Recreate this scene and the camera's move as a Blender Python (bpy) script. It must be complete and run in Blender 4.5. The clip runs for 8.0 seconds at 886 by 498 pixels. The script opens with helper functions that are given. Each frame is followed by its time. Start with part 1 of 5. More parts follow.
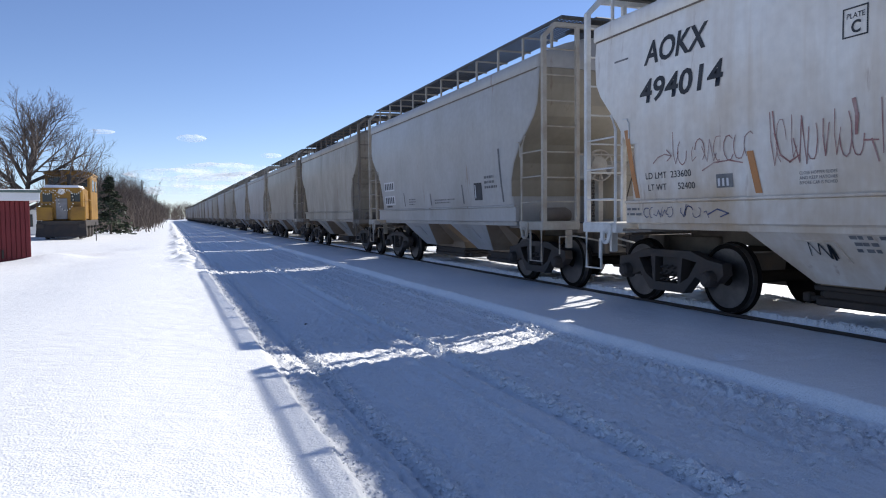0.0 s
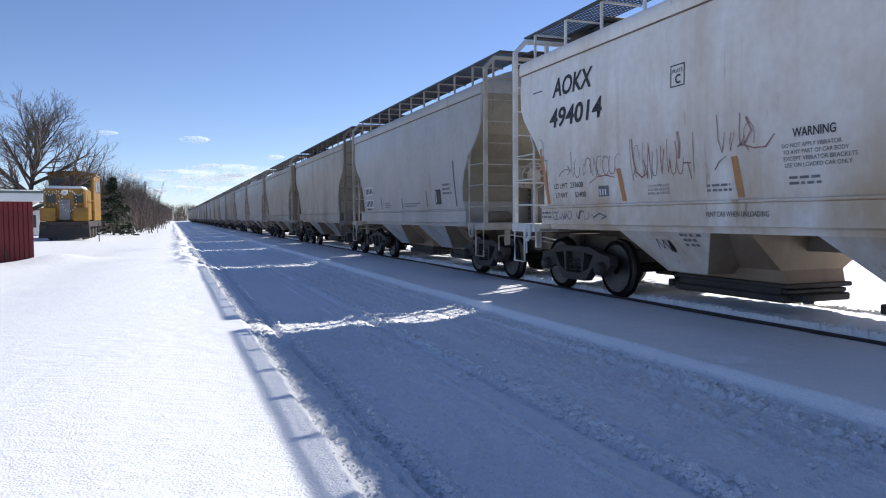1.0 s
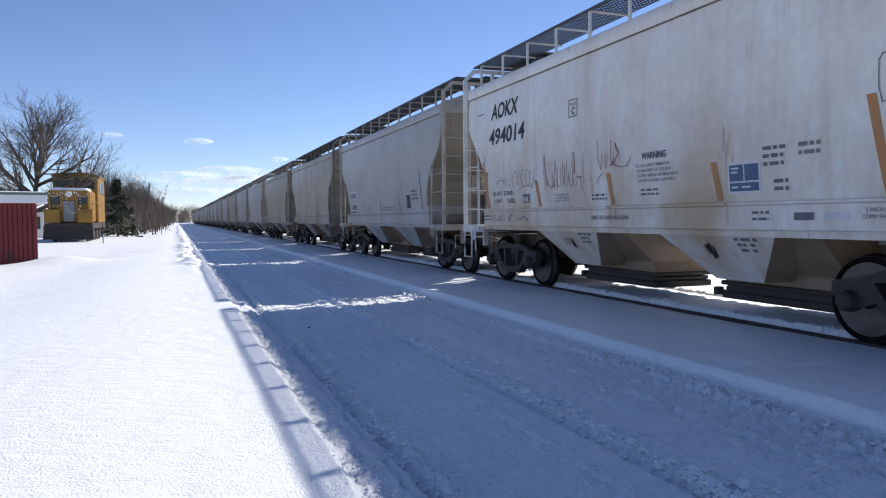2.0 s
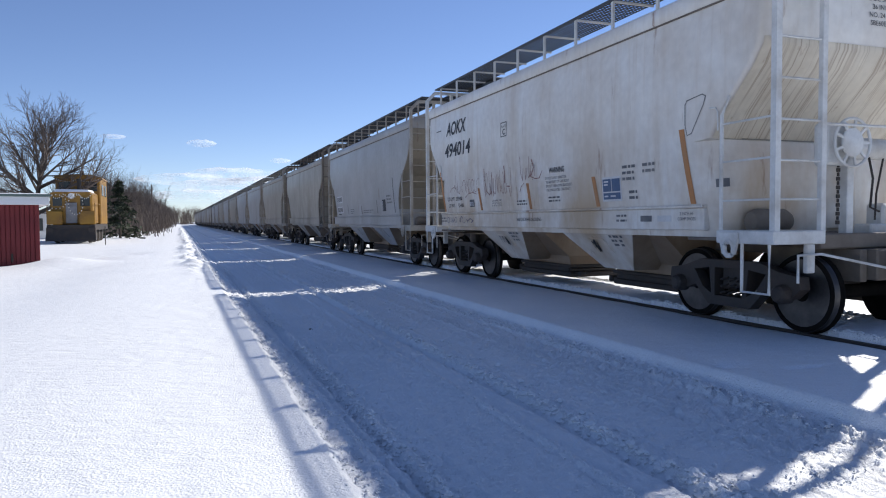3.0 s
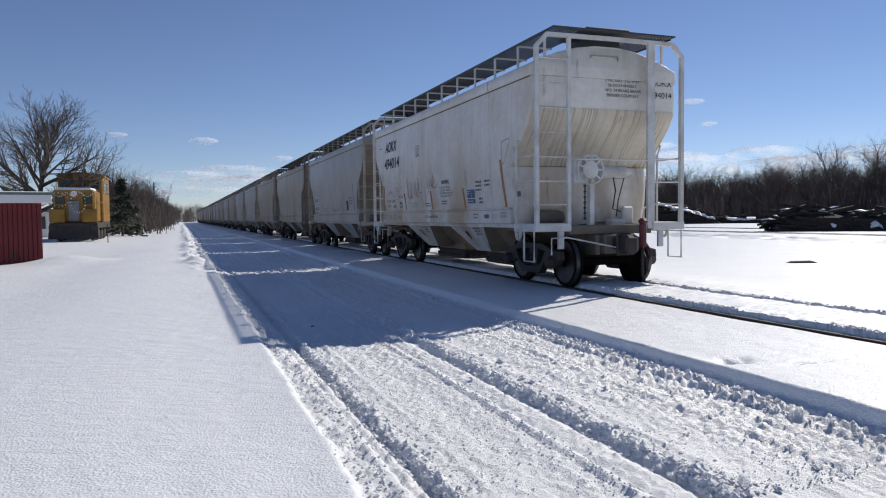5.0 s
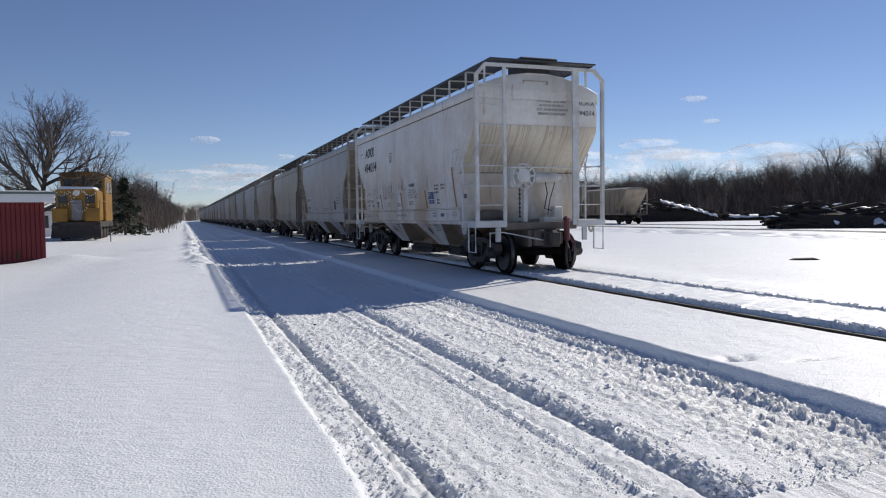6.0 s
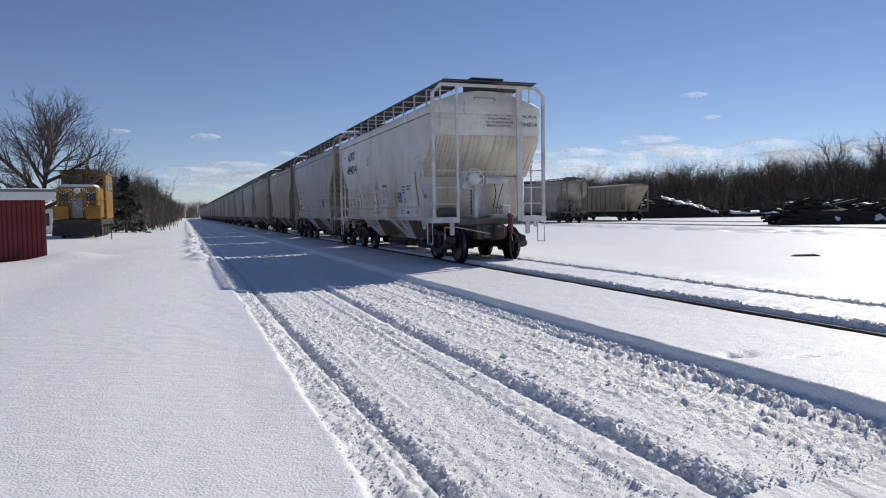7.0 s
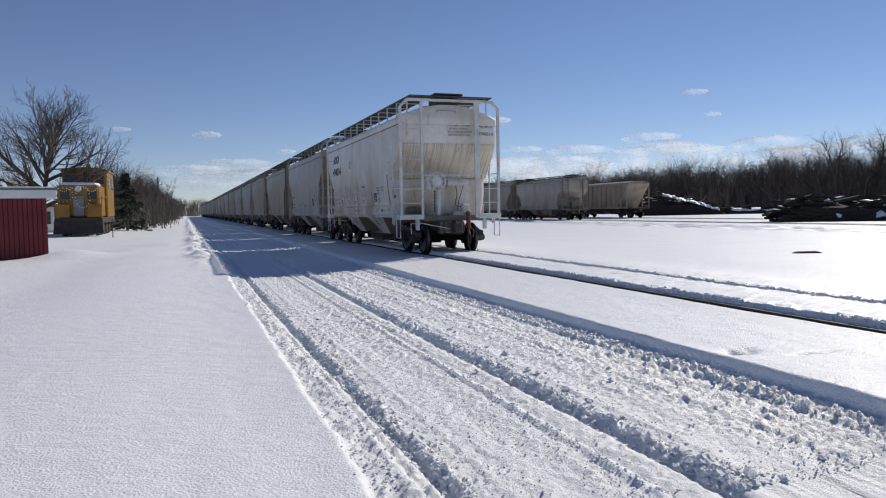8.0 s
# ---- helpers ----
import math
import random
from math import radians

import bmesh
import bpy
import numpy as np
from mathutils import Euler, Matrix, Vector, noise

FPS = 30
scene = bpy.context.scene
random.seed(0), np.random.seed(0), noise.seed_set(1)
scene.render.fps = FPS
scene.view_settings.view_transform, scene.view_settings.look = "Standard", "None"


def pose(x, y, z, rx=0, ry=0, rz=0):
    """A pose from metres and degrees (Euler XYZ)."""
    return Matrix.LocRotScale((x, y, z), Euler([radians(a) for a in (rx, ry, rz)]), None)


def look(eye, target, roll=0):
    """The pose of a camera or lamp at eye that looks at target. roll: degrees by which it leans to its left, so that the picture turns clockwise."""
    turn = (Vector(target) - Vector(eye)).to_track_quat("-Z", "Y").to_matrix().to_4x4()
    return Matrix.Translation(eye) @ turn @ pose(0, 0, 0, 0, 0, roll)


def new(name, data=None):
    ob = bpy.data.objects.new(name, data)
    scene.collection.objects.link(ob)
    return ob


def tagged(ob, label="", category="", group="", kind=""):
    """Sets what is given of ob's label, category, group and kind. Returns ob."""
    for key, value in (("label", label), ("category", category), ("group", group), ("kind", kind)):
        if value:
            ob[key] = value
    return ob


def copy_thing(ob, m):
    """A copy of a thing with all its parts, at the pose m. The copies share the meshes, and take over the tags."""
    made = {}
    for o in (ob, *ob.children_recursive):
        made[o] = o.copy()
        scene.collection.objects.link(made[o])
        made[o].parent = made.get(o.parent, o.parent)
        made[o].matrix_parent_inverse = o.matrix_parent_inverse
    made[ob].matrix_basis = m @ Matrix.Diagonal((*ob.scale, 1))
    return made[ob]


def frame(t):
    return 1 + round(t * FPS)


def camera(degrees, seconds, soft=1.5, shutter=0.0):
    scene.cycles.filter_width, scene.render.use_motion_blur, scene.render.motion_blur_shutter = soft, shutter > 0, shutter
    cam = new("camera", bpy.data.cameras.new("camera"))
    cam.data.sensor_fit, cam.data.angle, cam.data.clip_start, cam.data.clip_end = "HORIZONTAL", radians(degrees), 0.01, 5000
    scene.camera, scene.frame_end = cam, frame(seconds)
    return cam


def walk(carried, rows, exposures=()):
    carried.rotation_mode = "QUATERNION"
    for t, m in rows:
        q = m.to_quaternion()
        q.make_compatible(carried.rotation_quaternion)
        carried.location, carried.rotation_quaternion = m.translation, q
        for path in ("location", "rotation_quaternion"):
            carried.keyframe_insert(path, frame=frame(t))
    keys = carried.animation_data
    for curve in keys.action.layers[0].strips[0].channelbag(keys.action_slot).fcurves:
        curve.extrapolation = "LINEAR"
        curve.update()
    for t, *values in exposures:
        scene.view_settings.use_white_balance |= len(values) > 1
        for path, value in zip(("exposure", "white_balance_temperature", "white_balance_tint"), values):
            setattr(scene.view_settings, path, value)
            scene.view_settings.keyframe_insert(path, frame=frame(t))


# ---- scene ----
cam = camera(63.46, 8.0, soft=1.1)

# ---- camera path: a hand-held stand beside the line, with a slow drift ----
STAND = (-7.55, 0.0, 1.33)


def aim(yaw, down, roll, side=0.0):
    eye = (STAND[0] + side, STAND[1], STAND[2])
    a, b = radians(yaw), radians(down)
    way = (math.sin(a) * math.cos(b), math.cos(a) * math.cos(b), -math.sin(b))
    return look(eye, [e + w for e, w in zip(eye, way)], roll)


walk(cam, [
    (0.0, aim(20.85, 2.76, -0.60, -0.053)), (0.5, aim(20.79, 2.68, -0.51, -0.047)),
    (1.0, aim(20.65, 2.61, -0.44, -0.041)), (1.5, aim(20.51, 2.53, -0.38, -0.031)),
    (3.0, aim(20.205, 2.315, -0.385, -0.006)), (3.5, aim(20.205, 2.37, -0.42, -0.003)), (4.0, aim(20.165, 2.425, -0.465)),
    (4.5, aim(20.107, 2.505, -0.515, 0.004)), (6.0, aim(19.835, 2.724, -0.745, 0.004)), (6.5, aim(19.785, 2.847, -0.81, 0.003)),
    (7.0, aim(19.77, 2.970, -0.86, 0.001)), (7.5, aim(19.725, 3.068, -0.915, -0.001)), (8.0, aim(19.69, 3.163, -0.96, -0.002)),
], exposures=[(0.0, 0.28, 6420, 10), (1.5, 0.28, 6420, 10), (3.0, 0.18, 6430, 10), (3.5, 0.06, 6480, 10), (4.5, -0.26, 6560, 10), (6.0, -0.40, 6620, 10), (8.0, -0.46, 6640, 10)])

# ---- light: low winter sun ahead and to the right, clear sky ----
SUN_K, SUN_M = 1.185, 0.62          # shadow run across and along the line for each metre of height
SUN_EL = math.atan2(1.0, math.hypot(SUN_K, SUN_M))
SUN_AZ = math.atan2(SUN_K, SUN_M)  # clockwise from +y
sun = new("sun", bpy.data.lights.new("sun", "SUN"))
sun.matrix_basis = look((SUN_K * 30, SUN_M * 30, 30), (0, 0, 0))
sun.data.energy, sun.data.angle, sun.data.color = 5.0, radians(0.53), (1.0, 0.95, 0.87)
sky_world = bpy.data.worlds.new("sky")
scene.world = sky_world
sky_world.use_nodes = True
wn = sky_world.node_tree
sky = wn.nodes.new("ShaderNodeTexSky")
sky.sky_type, sky.sun_disc = "NISHITA", False
sky.sun_elevation, sky.sun_rotation = SUN_EL, SUN_AZ
sky.altitude, sky.air_density, sky.dust_density, sky.ozone_density = 200, 0.75, 0.0, 1.5
tone = wn.nodes.new("ShaderNodeMix")
tone.data_type, tone.blend_type = "RGBA", "MULTIPLY"
tone.inputs["Factor"].default_value = 1.0
tone.inputs["B"].default_value = (0.93, 0.955, 1.13, 1)
wn.links.new(sky.outputs["Color"], tone.inputs["A"])
wn.links.new(tone.outputs["Result"], wn.nodes["Background"].inputs["Color"])
wn.nodes["Background"].inputs["Strength"].default_value = 0.10


# ---- materials ----
def material(name, base, rough=0.6, metal=0.0, stain=None, amount=0.35, scale=1.5, grain=30.0, bump=0.15, depth=0.01, stretch=(1, 1, 1), island=0.0, spec=0.5):
    """Base colour broken by stains at one scale and grain at another, with fine relief."""
    m = bpy.data.materials.new(name)
    m.use_nodes = True
    nt, nd = m.node_tree, m.node_tree.nodes
    bsdf = nd["Principled BSDF"]
    bsdf.inputs["Metallic"].default_value = metal
    bsdf.inputs["Specular IOR Level"].default_value = spec
    co = nd.new("ShaderNodeTexCoord")
    mp = nd.new("ShaderNodeMapping")
    mp.inputs["Scale"].default_value = stretch
    nt.links.new(co.outputs["Object"], mp.inputs["Vector"])

    def noise_node(s, detail=5.0):
        n = nd.new("ShaderNodeTexNoise")
        n.inputs["Scale"].default_value, n.inputs["Detail"].default_value = s, detail
        nt.links.new(mp.outputs["Vector"], n.inputs["Vector"])
        return n
    big, fine = noise_node(scale), noise_node(grain, 3.0)
    ramp = nd.new("ShaderNodeMapRange")
    ramp.inputs["From Min"].default_value, ramp.inputs["From Max"].default_value = 0.42, 0.72
    ramp.inputs["To Max"].default_value = amount
    nt.links.new(big.outputs["Fac"], ramp.inputs["Value"])
    mix = nd.new("ShaderNodeMix")
    mix.data_type = "RGBA"
    stain = stain or [c * 0.6 for c in base]
    mix.inputs["A"].default_value, mix.inputs["B"].default_value = (*base, 1), (*stain, 1)
    nt.links.new(ramp.outputs["Result"], mix.inputs["Factor"])
    val = nd.new("ShaderNodeMapRange")
    val.inputs["To Min"].default_value, val.inputs["To Max"].default_value = 0.86, 1.12
    nt.links.new(fine.outputs["Fac"], val.inputs["Value"])
    hsv = nd.new("ShaderNodeHueSaturation")
    nt.links.new(mix.outputs["Result"], hsv.inputs["Color"])
    nt.links.new(val.outputs["Result"], hsv.inputs["Value"])
    out = hsv.outputs["Color"]
    if island:
        geo, rr, h2 = nd.new("ShaderNodeNewGeometry"), nd.new("ShaderNodeMapRange"), nd.new("ShaderNodeHueSaturation")
        rr.inputs["To Min"].default_value, rr.inputs["To Max"].default_value = 1 - island, 1 + island
        nt.links.new(geo.outputs["Random Per Island"], rr.inputs["Value"])
        nt.links.new(rr.outputs["Result"], h2.inputs["Value"])
        nt.links.new(out, h2.inputs["Color"])
        out = h2.outputs["Color"]
    nt.links.new(out, bsdf.inputs["Base Color"])
    rg = nd.new("ShaderNodeMapRange")
    rg.inputs["To Min"].default_value, rg.inputs["To Max"].default_value = max(rough - 0.12, 0.05), min(rough + 0.15, 1)
    nt.links.new(big.outputs["Fac"], rg.inputs["Value"])
    nt.links.new(rg.outputs["Result"], bsdf.inputs["Roughness"])
    bp = nd.new("ShaderNodeBump")
    bp.inputs["Strength"].default_value, bp.inputs["Distance"].default_value = bump, depth
    nt.links.new(fine.outputs["Fac"], bp.inputs["Height"])
    nt.links.new(bp.outputs["Normal"], bsdf.inputs["Normal"])
    return m


def car_paint(name, base, grime, rust, streak=0.5, low=0.5):
    """Sprayed steel with rain streaks down the sides, road grime on the lower half and rust spots."""
    m = material(name, base, rough=0.42, stain=grime, amount=0.30, scale=0.9, grain=9.0, bump=0.05, depth=0.01)
    nt, nd = m.node_tree, m.node_tree.nodes
    bsdf = nd["Principled BSDF"]
    src = bsdf.inputs["Base Color"].links[0].from_socket
    co = nd.new("ShaderNodeTexCoord")

    def layer(src, sc, vec_scale, lo, hi, amt, color, mask=None):
        mp, n, r, mx = nd.new("ShaderNodeMapping"), nd.new("ShaderNodeTexNoise"), nd.new("ShaderNodeMapRange"), nd.new("ShaderNodeMix")
        mp.inputs["Scale"].default_value = vec_scale
        nt.links.new(co.outputs["Object"], mp.inputs["Vector"])
        nt.links.new(mp.outputs["Vector"], n.inputs["Vector"])
        n.inputs["Scale"].default_value, n.inputs["Detail"].default_value, n.inputs["Roughness"].default_value = sc, 6.0, 0.6
        r.inputs["From Min"].default_value, r.inputs["From Max"].default_value, r.inputs["To Max"].default_value = lo, hi, amt
        nt.links.new(n.outputs["Fac"], r.inputs["Value"])
        fac = r.outputs["Result"]
        if mask:
            sep, mr, mul = nd.new("ShaderNodeSeparateXYZ"), nd.new("ShaderNodeMapRange"), nd.new("ShaderNodeMath")
            nt.links.new(co.outputs["Object"], sep.inputs["Vector"])
            mr.inputs["From Min"].default_value, mr.inputs["From Max"].default_value = mask[0], mask[1]
            mr.inputs["To Min"].default_value, mr.inputs["To Max"].default_value = mask[2], mask[3]
            nt.links.new(sep.outputs["Z"], mr.inputs["Value"])
            mul.operation = "MULTIPLY"
            nt.links.new(fac, mul.inputs[0])
            nt.links.new(mr.outputs["Result"], mul.inputs[1])
            fac = mul.outputs["Value"]
        mx.data_type = "RGBA"
        mx.inputs["B"].default_value = (*color, 1)
        nt.links.new(fac, mx.inputs["Factor"])
        nt.links.new(src, mx.inputs["A"])
        return mx.outputs["Result"]
    src = layer(src, 1.0, (1.1, 1.1, 0.10), 0.50, 0.72, streak, grime)
    src = layer(src, 1.0, (6, 6, 0.2), 0.58, 0.8, streak * 0.6, grime)
    src = layer(src, 0.9, (1, 1, 0.6), 0.36, 0.64, low, grime, mask=(1.5, 3.0, 1.0, 0.05))
    src = layer(src, 1.0, (1.7, 1.7, 0.35), 0.50, 0.68, 0.55 * low, grime, mask=(1.4, 3.6, 1.0, 0.25))
    src = layer(src, 1.6, (3.0, 3.0, 0.5), 0.63, 0.74, 0.8, rust)
    nt.links.new(src, bsdf.inputs["Base Color"])
    return m


SNOW = material("snow", (0.84, 0.855, 0.875), rough=0.47, stain=(0.77, 0.79, 0.82), amount=0.6, scale=0.6, grain=60.0, bump=0.7, depth=0.014, spec=0.7)


def wind_crust(m):
    """A second, broader relief on the snow: wind-carved crust."""
    nt, nd = m.node_tree, m.node_tree.nodes
    bsdf = nd["Principled BSDF"]
    fine = bsdf.inputs["Normal"].links[0].from_node
    co, mp, n, bp = nd.new("ShaderNodeTexCoord"), nd.new("ShaderNodeMapping"), nd.new("ShaderNodeTexNoise"), nd.new("ShaderNodeBump")
    mp.inputs["Scale"].default_value = (5.0, 9.0, 5.0)
    n.inputs["Scale"].default_value, n.inputs["Detail"].default_value, n.inputs["Roughness"].default_value = 1.0, 6.0, 0.62
    bp.inputs["Strength"].default_value, bp.inputs["Distance"].default_value = 0.7, 0.035
    nt.links.new(co.outputs["Object"], mp.inputs["Vector"])
    nt.links.new(mp.outputs["Vector"], n.inputs["Vector"])
    nt.links.new(n.outputs["Fac"], bp.inputs["Height"])
    nt.links.new(bp.outputs["Normal"], fine.inputs["Normal"])


wind_crust(SNOW)
SNOW_LANE = material("churned_snow", (0.86, 0.87, 0.885), rough=0.5, stain=(0.80, 0.82, 0.84), amount=0.5, scale=1.1, grain=75.0, bump=0.5, depth=0.010, spec=0.7)


def crumbs(m, scale, strength, distance):
    """Broken crumbly relief: cells at one size on top of the fine grain."""
    nt, nd = m.node_tree, m.node_tree.nodes
    fine = nd["Principled BSDF"].inputs["Normal"].links[0].from_node
    co, n, bp = nd.new("ShaderNodeTexCoord"), nd.new("ShaderNodeTexNoise"), nd.new("ShaderNodeBump")
    n.inputs["Scale"].default_value, n.inputs["Detail"].default_value, n.inputs["Roughness"].default_value = scale, 6.0, 0.75
    bp.inputs["Strength"].default_value, bp.inputs["Distance"].default_value = strength, distance
    nt.links.new(co.outputs["Object"], n.inputs["Vector"])
    nt.links.new(n.outputs["Fac"], bp.inputs["Height"])
    nt.links.new(bp.outputs["Normal"], fine.inputs["Normal"])


crumbs(SNOW_LANE, 26.0, 0.65, 0.026)
WHITE = car_paint("hopper_white", (0.76, 0.745, 0.705), (0.44, 0.31, 0.18), (0.24, 0.115, 0.05), 0.5, 0.85)
GREY = car_paint("hopper_grey", (0.39, 0.39, 0.385), (0.27, 0.235, 0.19), (0.20, 0.11, 0.06), 0.35, 0.4)
FRAME_TAN = material("frame_tan", (0.40, 0.365, 0.31), rough=0.6, stain=(0.22, 0.17, 0.12), amount=0.6, scale=3.0, grain=25.0, bump=0.1)
# Dusty tan, darkened further to hold the shade between coupled cars.
END_TAN_SHADE = car_paint("shaded_dusty_end", (0.30, 0.265, 0.205), (0.19, 0.155, 0.11), (0.14, 0.08, 0.045), 0.6, 0.4)
BAY = car_paint("bay_brown", (0.34, 0.255, 0.175), (0.19, 0.115, 0.06), (0.17, 0.085, 0.04), 0.7, 0.5)
RUSTY = car_paint("hopper_weathered", (0.38, 0.345, 0.295), (0.17, 0.145, 0.095), (0.16, 0.08, 0.04), 0.9, 0.7)
TAN = car_paint("hopper_tan", (0.33, 0.30, 0.25), (0.22, 0.175, 0.125), (0.18, 0.10, 0.05), 0.6, 0.6)
FAR_TAN = car_paint("hopper_ochre", (0.36, 0.31, 0.24), (0.17, 0.12, 0.08), (0.15, 0.07, 0.03), 0.7, 0.5)
FRAME_WHITE = material("frame_paint", (0.66, 0.66, 0.64), rough=0.5, stain=(0.33, 0.28, 0.22), amount=0.5, scale=3.0, grain=25.0, bump=0.1)
DIRTY = material("underbody_grime", (0.19, 0.16, 0.13), rough=0.8, stain=(0.09, 0.07, 0.055), amount=0.8, scale=1.6, grain=18.0, bump=0.2)
STEEL = material("dark_steel", (0.045, 0.04, 0.037), rough=0.65, metal=0.3, stain=(0.09, 0.065, 0.05), amount=0.7, scale=3.0, grain=30.0, bump=0.25)
WHEEL = material("wheel_steel", (0.009, 0.0085, 0.008), rough=1.0, metal=0.0, spec=0.05, stain=(0.022, 0.018, 0.015), amount=0.6, scale=2.5, grain=25.0)
TREAD = material("polished_tread", (0.085, 0.08, 0.078), rough=0.4, metal=0.8, stain=(0.2, 0.185, 0.17), amount=0.5, scale=4.0)
GRATE = material("galvanised_grate", (0.09, 0.095, 0.10), rough=0.55, metal=0.6, stain=(0.06, 0.055, 0.05), amount=0.6, scale=2.0)
RAIL = material("rail_steel", (0.035, 0.028, 0.025), rough=0.7, metal=0.1, stain=(0.06, 0.04, 0.03), amount=0.6, scale=3.0)
INK = material("stencil_black", (0.018, 0.02, 0.025), rough=0.6, stain=(0.10, 0.10, 0.10), amount=0.35, scale=3.0, grain=20, bump=0.0)
INK_FADED = material("stencil_faded", (0.12, 0.12, 0.125), rough=0.6, stain=(0.30, 0.29, 0.27), amount=0.6, scale=4.0, grain=20, bump=0.0)
ORANGE = material("orange_marker", (0.48, 0.20, 0.06), rough=0.5, stain=(0.34, 0.20, 0.10), amount=0.6, scale=3.0, bump=0.0)
BLUE = material("blue_placard", (0.05, 0.10, 0.20), rough=0.5, stain=(0.10, 0.14, 0.2), amount=0.5, scale=5.0, bump=0.0)
PAPER = material("white_marking", (0.62, 0.62, 0.62), rough=0.5, stain=(0.4, 0.38, 0.34), amount=0.4, scale=5.0, bump=0.0)
SPRAY_RED = material("spray_maroon", (0.31, 0.145, 0.13), rough=0.6, stain=(0.46, 0.36, 0.33), amount=0.9, scale=5.0, bump=0.0)
SPRAY_BLUE = material("spray_blue", (0.07, 0.08, 0.17), rough=0.6, stain=(0.2, 0.2, 0.26), amount=0.5, scale=5.0, bump=0.0)
HOSE_RED = material("rear_device_red", (0.13, 0.025, 0.03), rough=0.5, stain=(0.06, 0.02, 0.02), amount=0.6, scale=6.0)
RED_WALL = material("barn_red_siding", (0.15, 0.012, 0.016), rough=0.6, stain=(0.10, 0.010, 0.013), amount=0.6, scale=1.2, grain=14.0, island=0.12)
TRIM_WHITE = material("white_trim", (0.72, 0.73, 0.74), rough=0.5, stain=(0.55, 0.55, 0.55), amount=0.4, scale=2.0)
ROOF_TIN = material("green_grey_roof", (0.14, 0.19, 0.17), rough=0.5, metal=0.2, stain=(0.09, 0.11, 0.10), amount=0.5, scale=1.0)
SCREEN = material("grey_screen", (0.24, 0.24, 0.25), rough=0.6, stain=(0.12, 0.11, 0.10), amount=0.6, scale=2.5)
YELLOW = material("engine_yellow", (0.30, 0.155, 0.013), rough=0.5, stain=(0.13, 0.065, 0.02), amount=0.7, scale=1.4, grain=12.0)
GLASS_DARK = material("window_glass", (0.02, 0.025, 0.03), rough=0.08, stain=(0.03, 0.035, 0.04), amount=0.3, bump=0.0)
BULB = material("clear_bulb", (0.60, 0.58, 0.52), rough=0.2, stain=(0.6, 0.58, 0.5), amount=0.3, scale=8.0, bump=0.0)
BARK = material("grey_bark", (0.085, 0.07, 0.058), rough=0.9, stain=(0.13, 0.115, 0.10), amount=0.6, scale=2.0, grain=20, bump=0.4)
TWIG = material("twig_brown", (0.125, 0.10, 0.085), rough=0.9, stain=(0.17, 0.135, 0.11), amount=0.6, scale=0.6, island=0.35)
NEEDLE = material("conifer_needles", (0.028, 0.042, 0.022), rough=0.8, stain=(0.045, 0.05, 0.025), amount=0.6, scale=1.0, island=0.4)
TIMBER = material("creosote_timber", (0.022, 0.018, 0.016), rough=0.95, stain=(0.045, 0.034, 0.028), amount=0.6, scale=1.0, grain=12, island=0.4)
GRASS = material("dead_grass", (0.22, 0.17, 0.09), rough=0.9, island=0.3)
CLOUD = bpy.data.materials.new("cloud_vapour")
CLOUD.use_nodes = True
cn_t = CLOUD.node_tree
cn_n = cn_t.nodes
cn_n.remove(cn_n["Principled BSDF"])
c_co, c_no, c_gr = cn_n.new("ShaderNodeTexCoord"), cn_n.new("ShaderNodeTexNoise"), cn_n.new("ShaderNodeVectorMath")
c_sub, c_add, c_rng, c_mix = cn_n.new("ShaderNodeVectorMath"), cn_n.new("ShaderNodeMath"), cn_n.new("ShaderNodeMapRange"), cn_n.new("ShaderNodeMixShader")
c_tr, c_di, c_tl, c_in = cn_n.new("ShaderNodeBsdfTransparent"), cn_n.new("ShaderNodeBsdfDiffuse"), cn_n.new("ShaderNodeBsdfTranslucent"), cn_n.new("ShaderNodeMixShader")
c_sub.operation, c_gr.operation, c_add.operation = "SUBTRACT", "LENGTH", "MULTIPLY_ADD"
c_sub.inputs[1].default_value = (0.5, 0.5, 0.5)
c_no.inputs["Scale"].default_value, c_no.inputs["Detail"].default_value = 0.006, 6.0
for sh in (c_di, c_tl):
    sh.inputs["Color"].default_value = (0.92, 0.93, 0.95, 1)
cn_t.links.new(c_co.outputs["Generated"], c_sub.inputs[0])
cn_t.links.new(c_co.outputs["Object"], c_no.inputs["Vector"])
cn_t.links.new(c_sub.outputs["Vector"], c_gr.inputs[0])
cn_t.links.new(c_no.outputs["Fac"], c_add.inputs[0])
c_add.inputs[1].default_value = 0.9
cn_t.links.new(c_gr.outputs["Value"], c_add.inputs[2])
c_rng.inputs["From Min"].default_value, c_rng.inputs["From Max"].default_value = 0.58, 0.98
c_rng.inputs["To Min"].default_value, c_rng.inputs["To Max"].default_value = 1.0, 0.0
cn_t.links.new(c_add.outputs["Value"], c_rng.inputs["Value"])
cn_t.links.new(c_rng.outputs["Result"], c_mix.inputs["Fac"])
cn_t.links.new(c_di.outputs["BSDF"], c_in.inputs[1])
cn_t.links.new(c_tl.outputs["BSDF"], c_in.inputs[2])
c_in.inputs["Fac"].default_value = 0.7
cn_t.links.new(c_tr.outputs["BSDF"], c_mix.inputs[1])
cn_t.links.new(c_in.outputs["Shader"], c_mix.inputs[2])
cn_t.links.new(c_mix.outputs["Shader"], cn_n["Material Output"].inputs["Surface"])


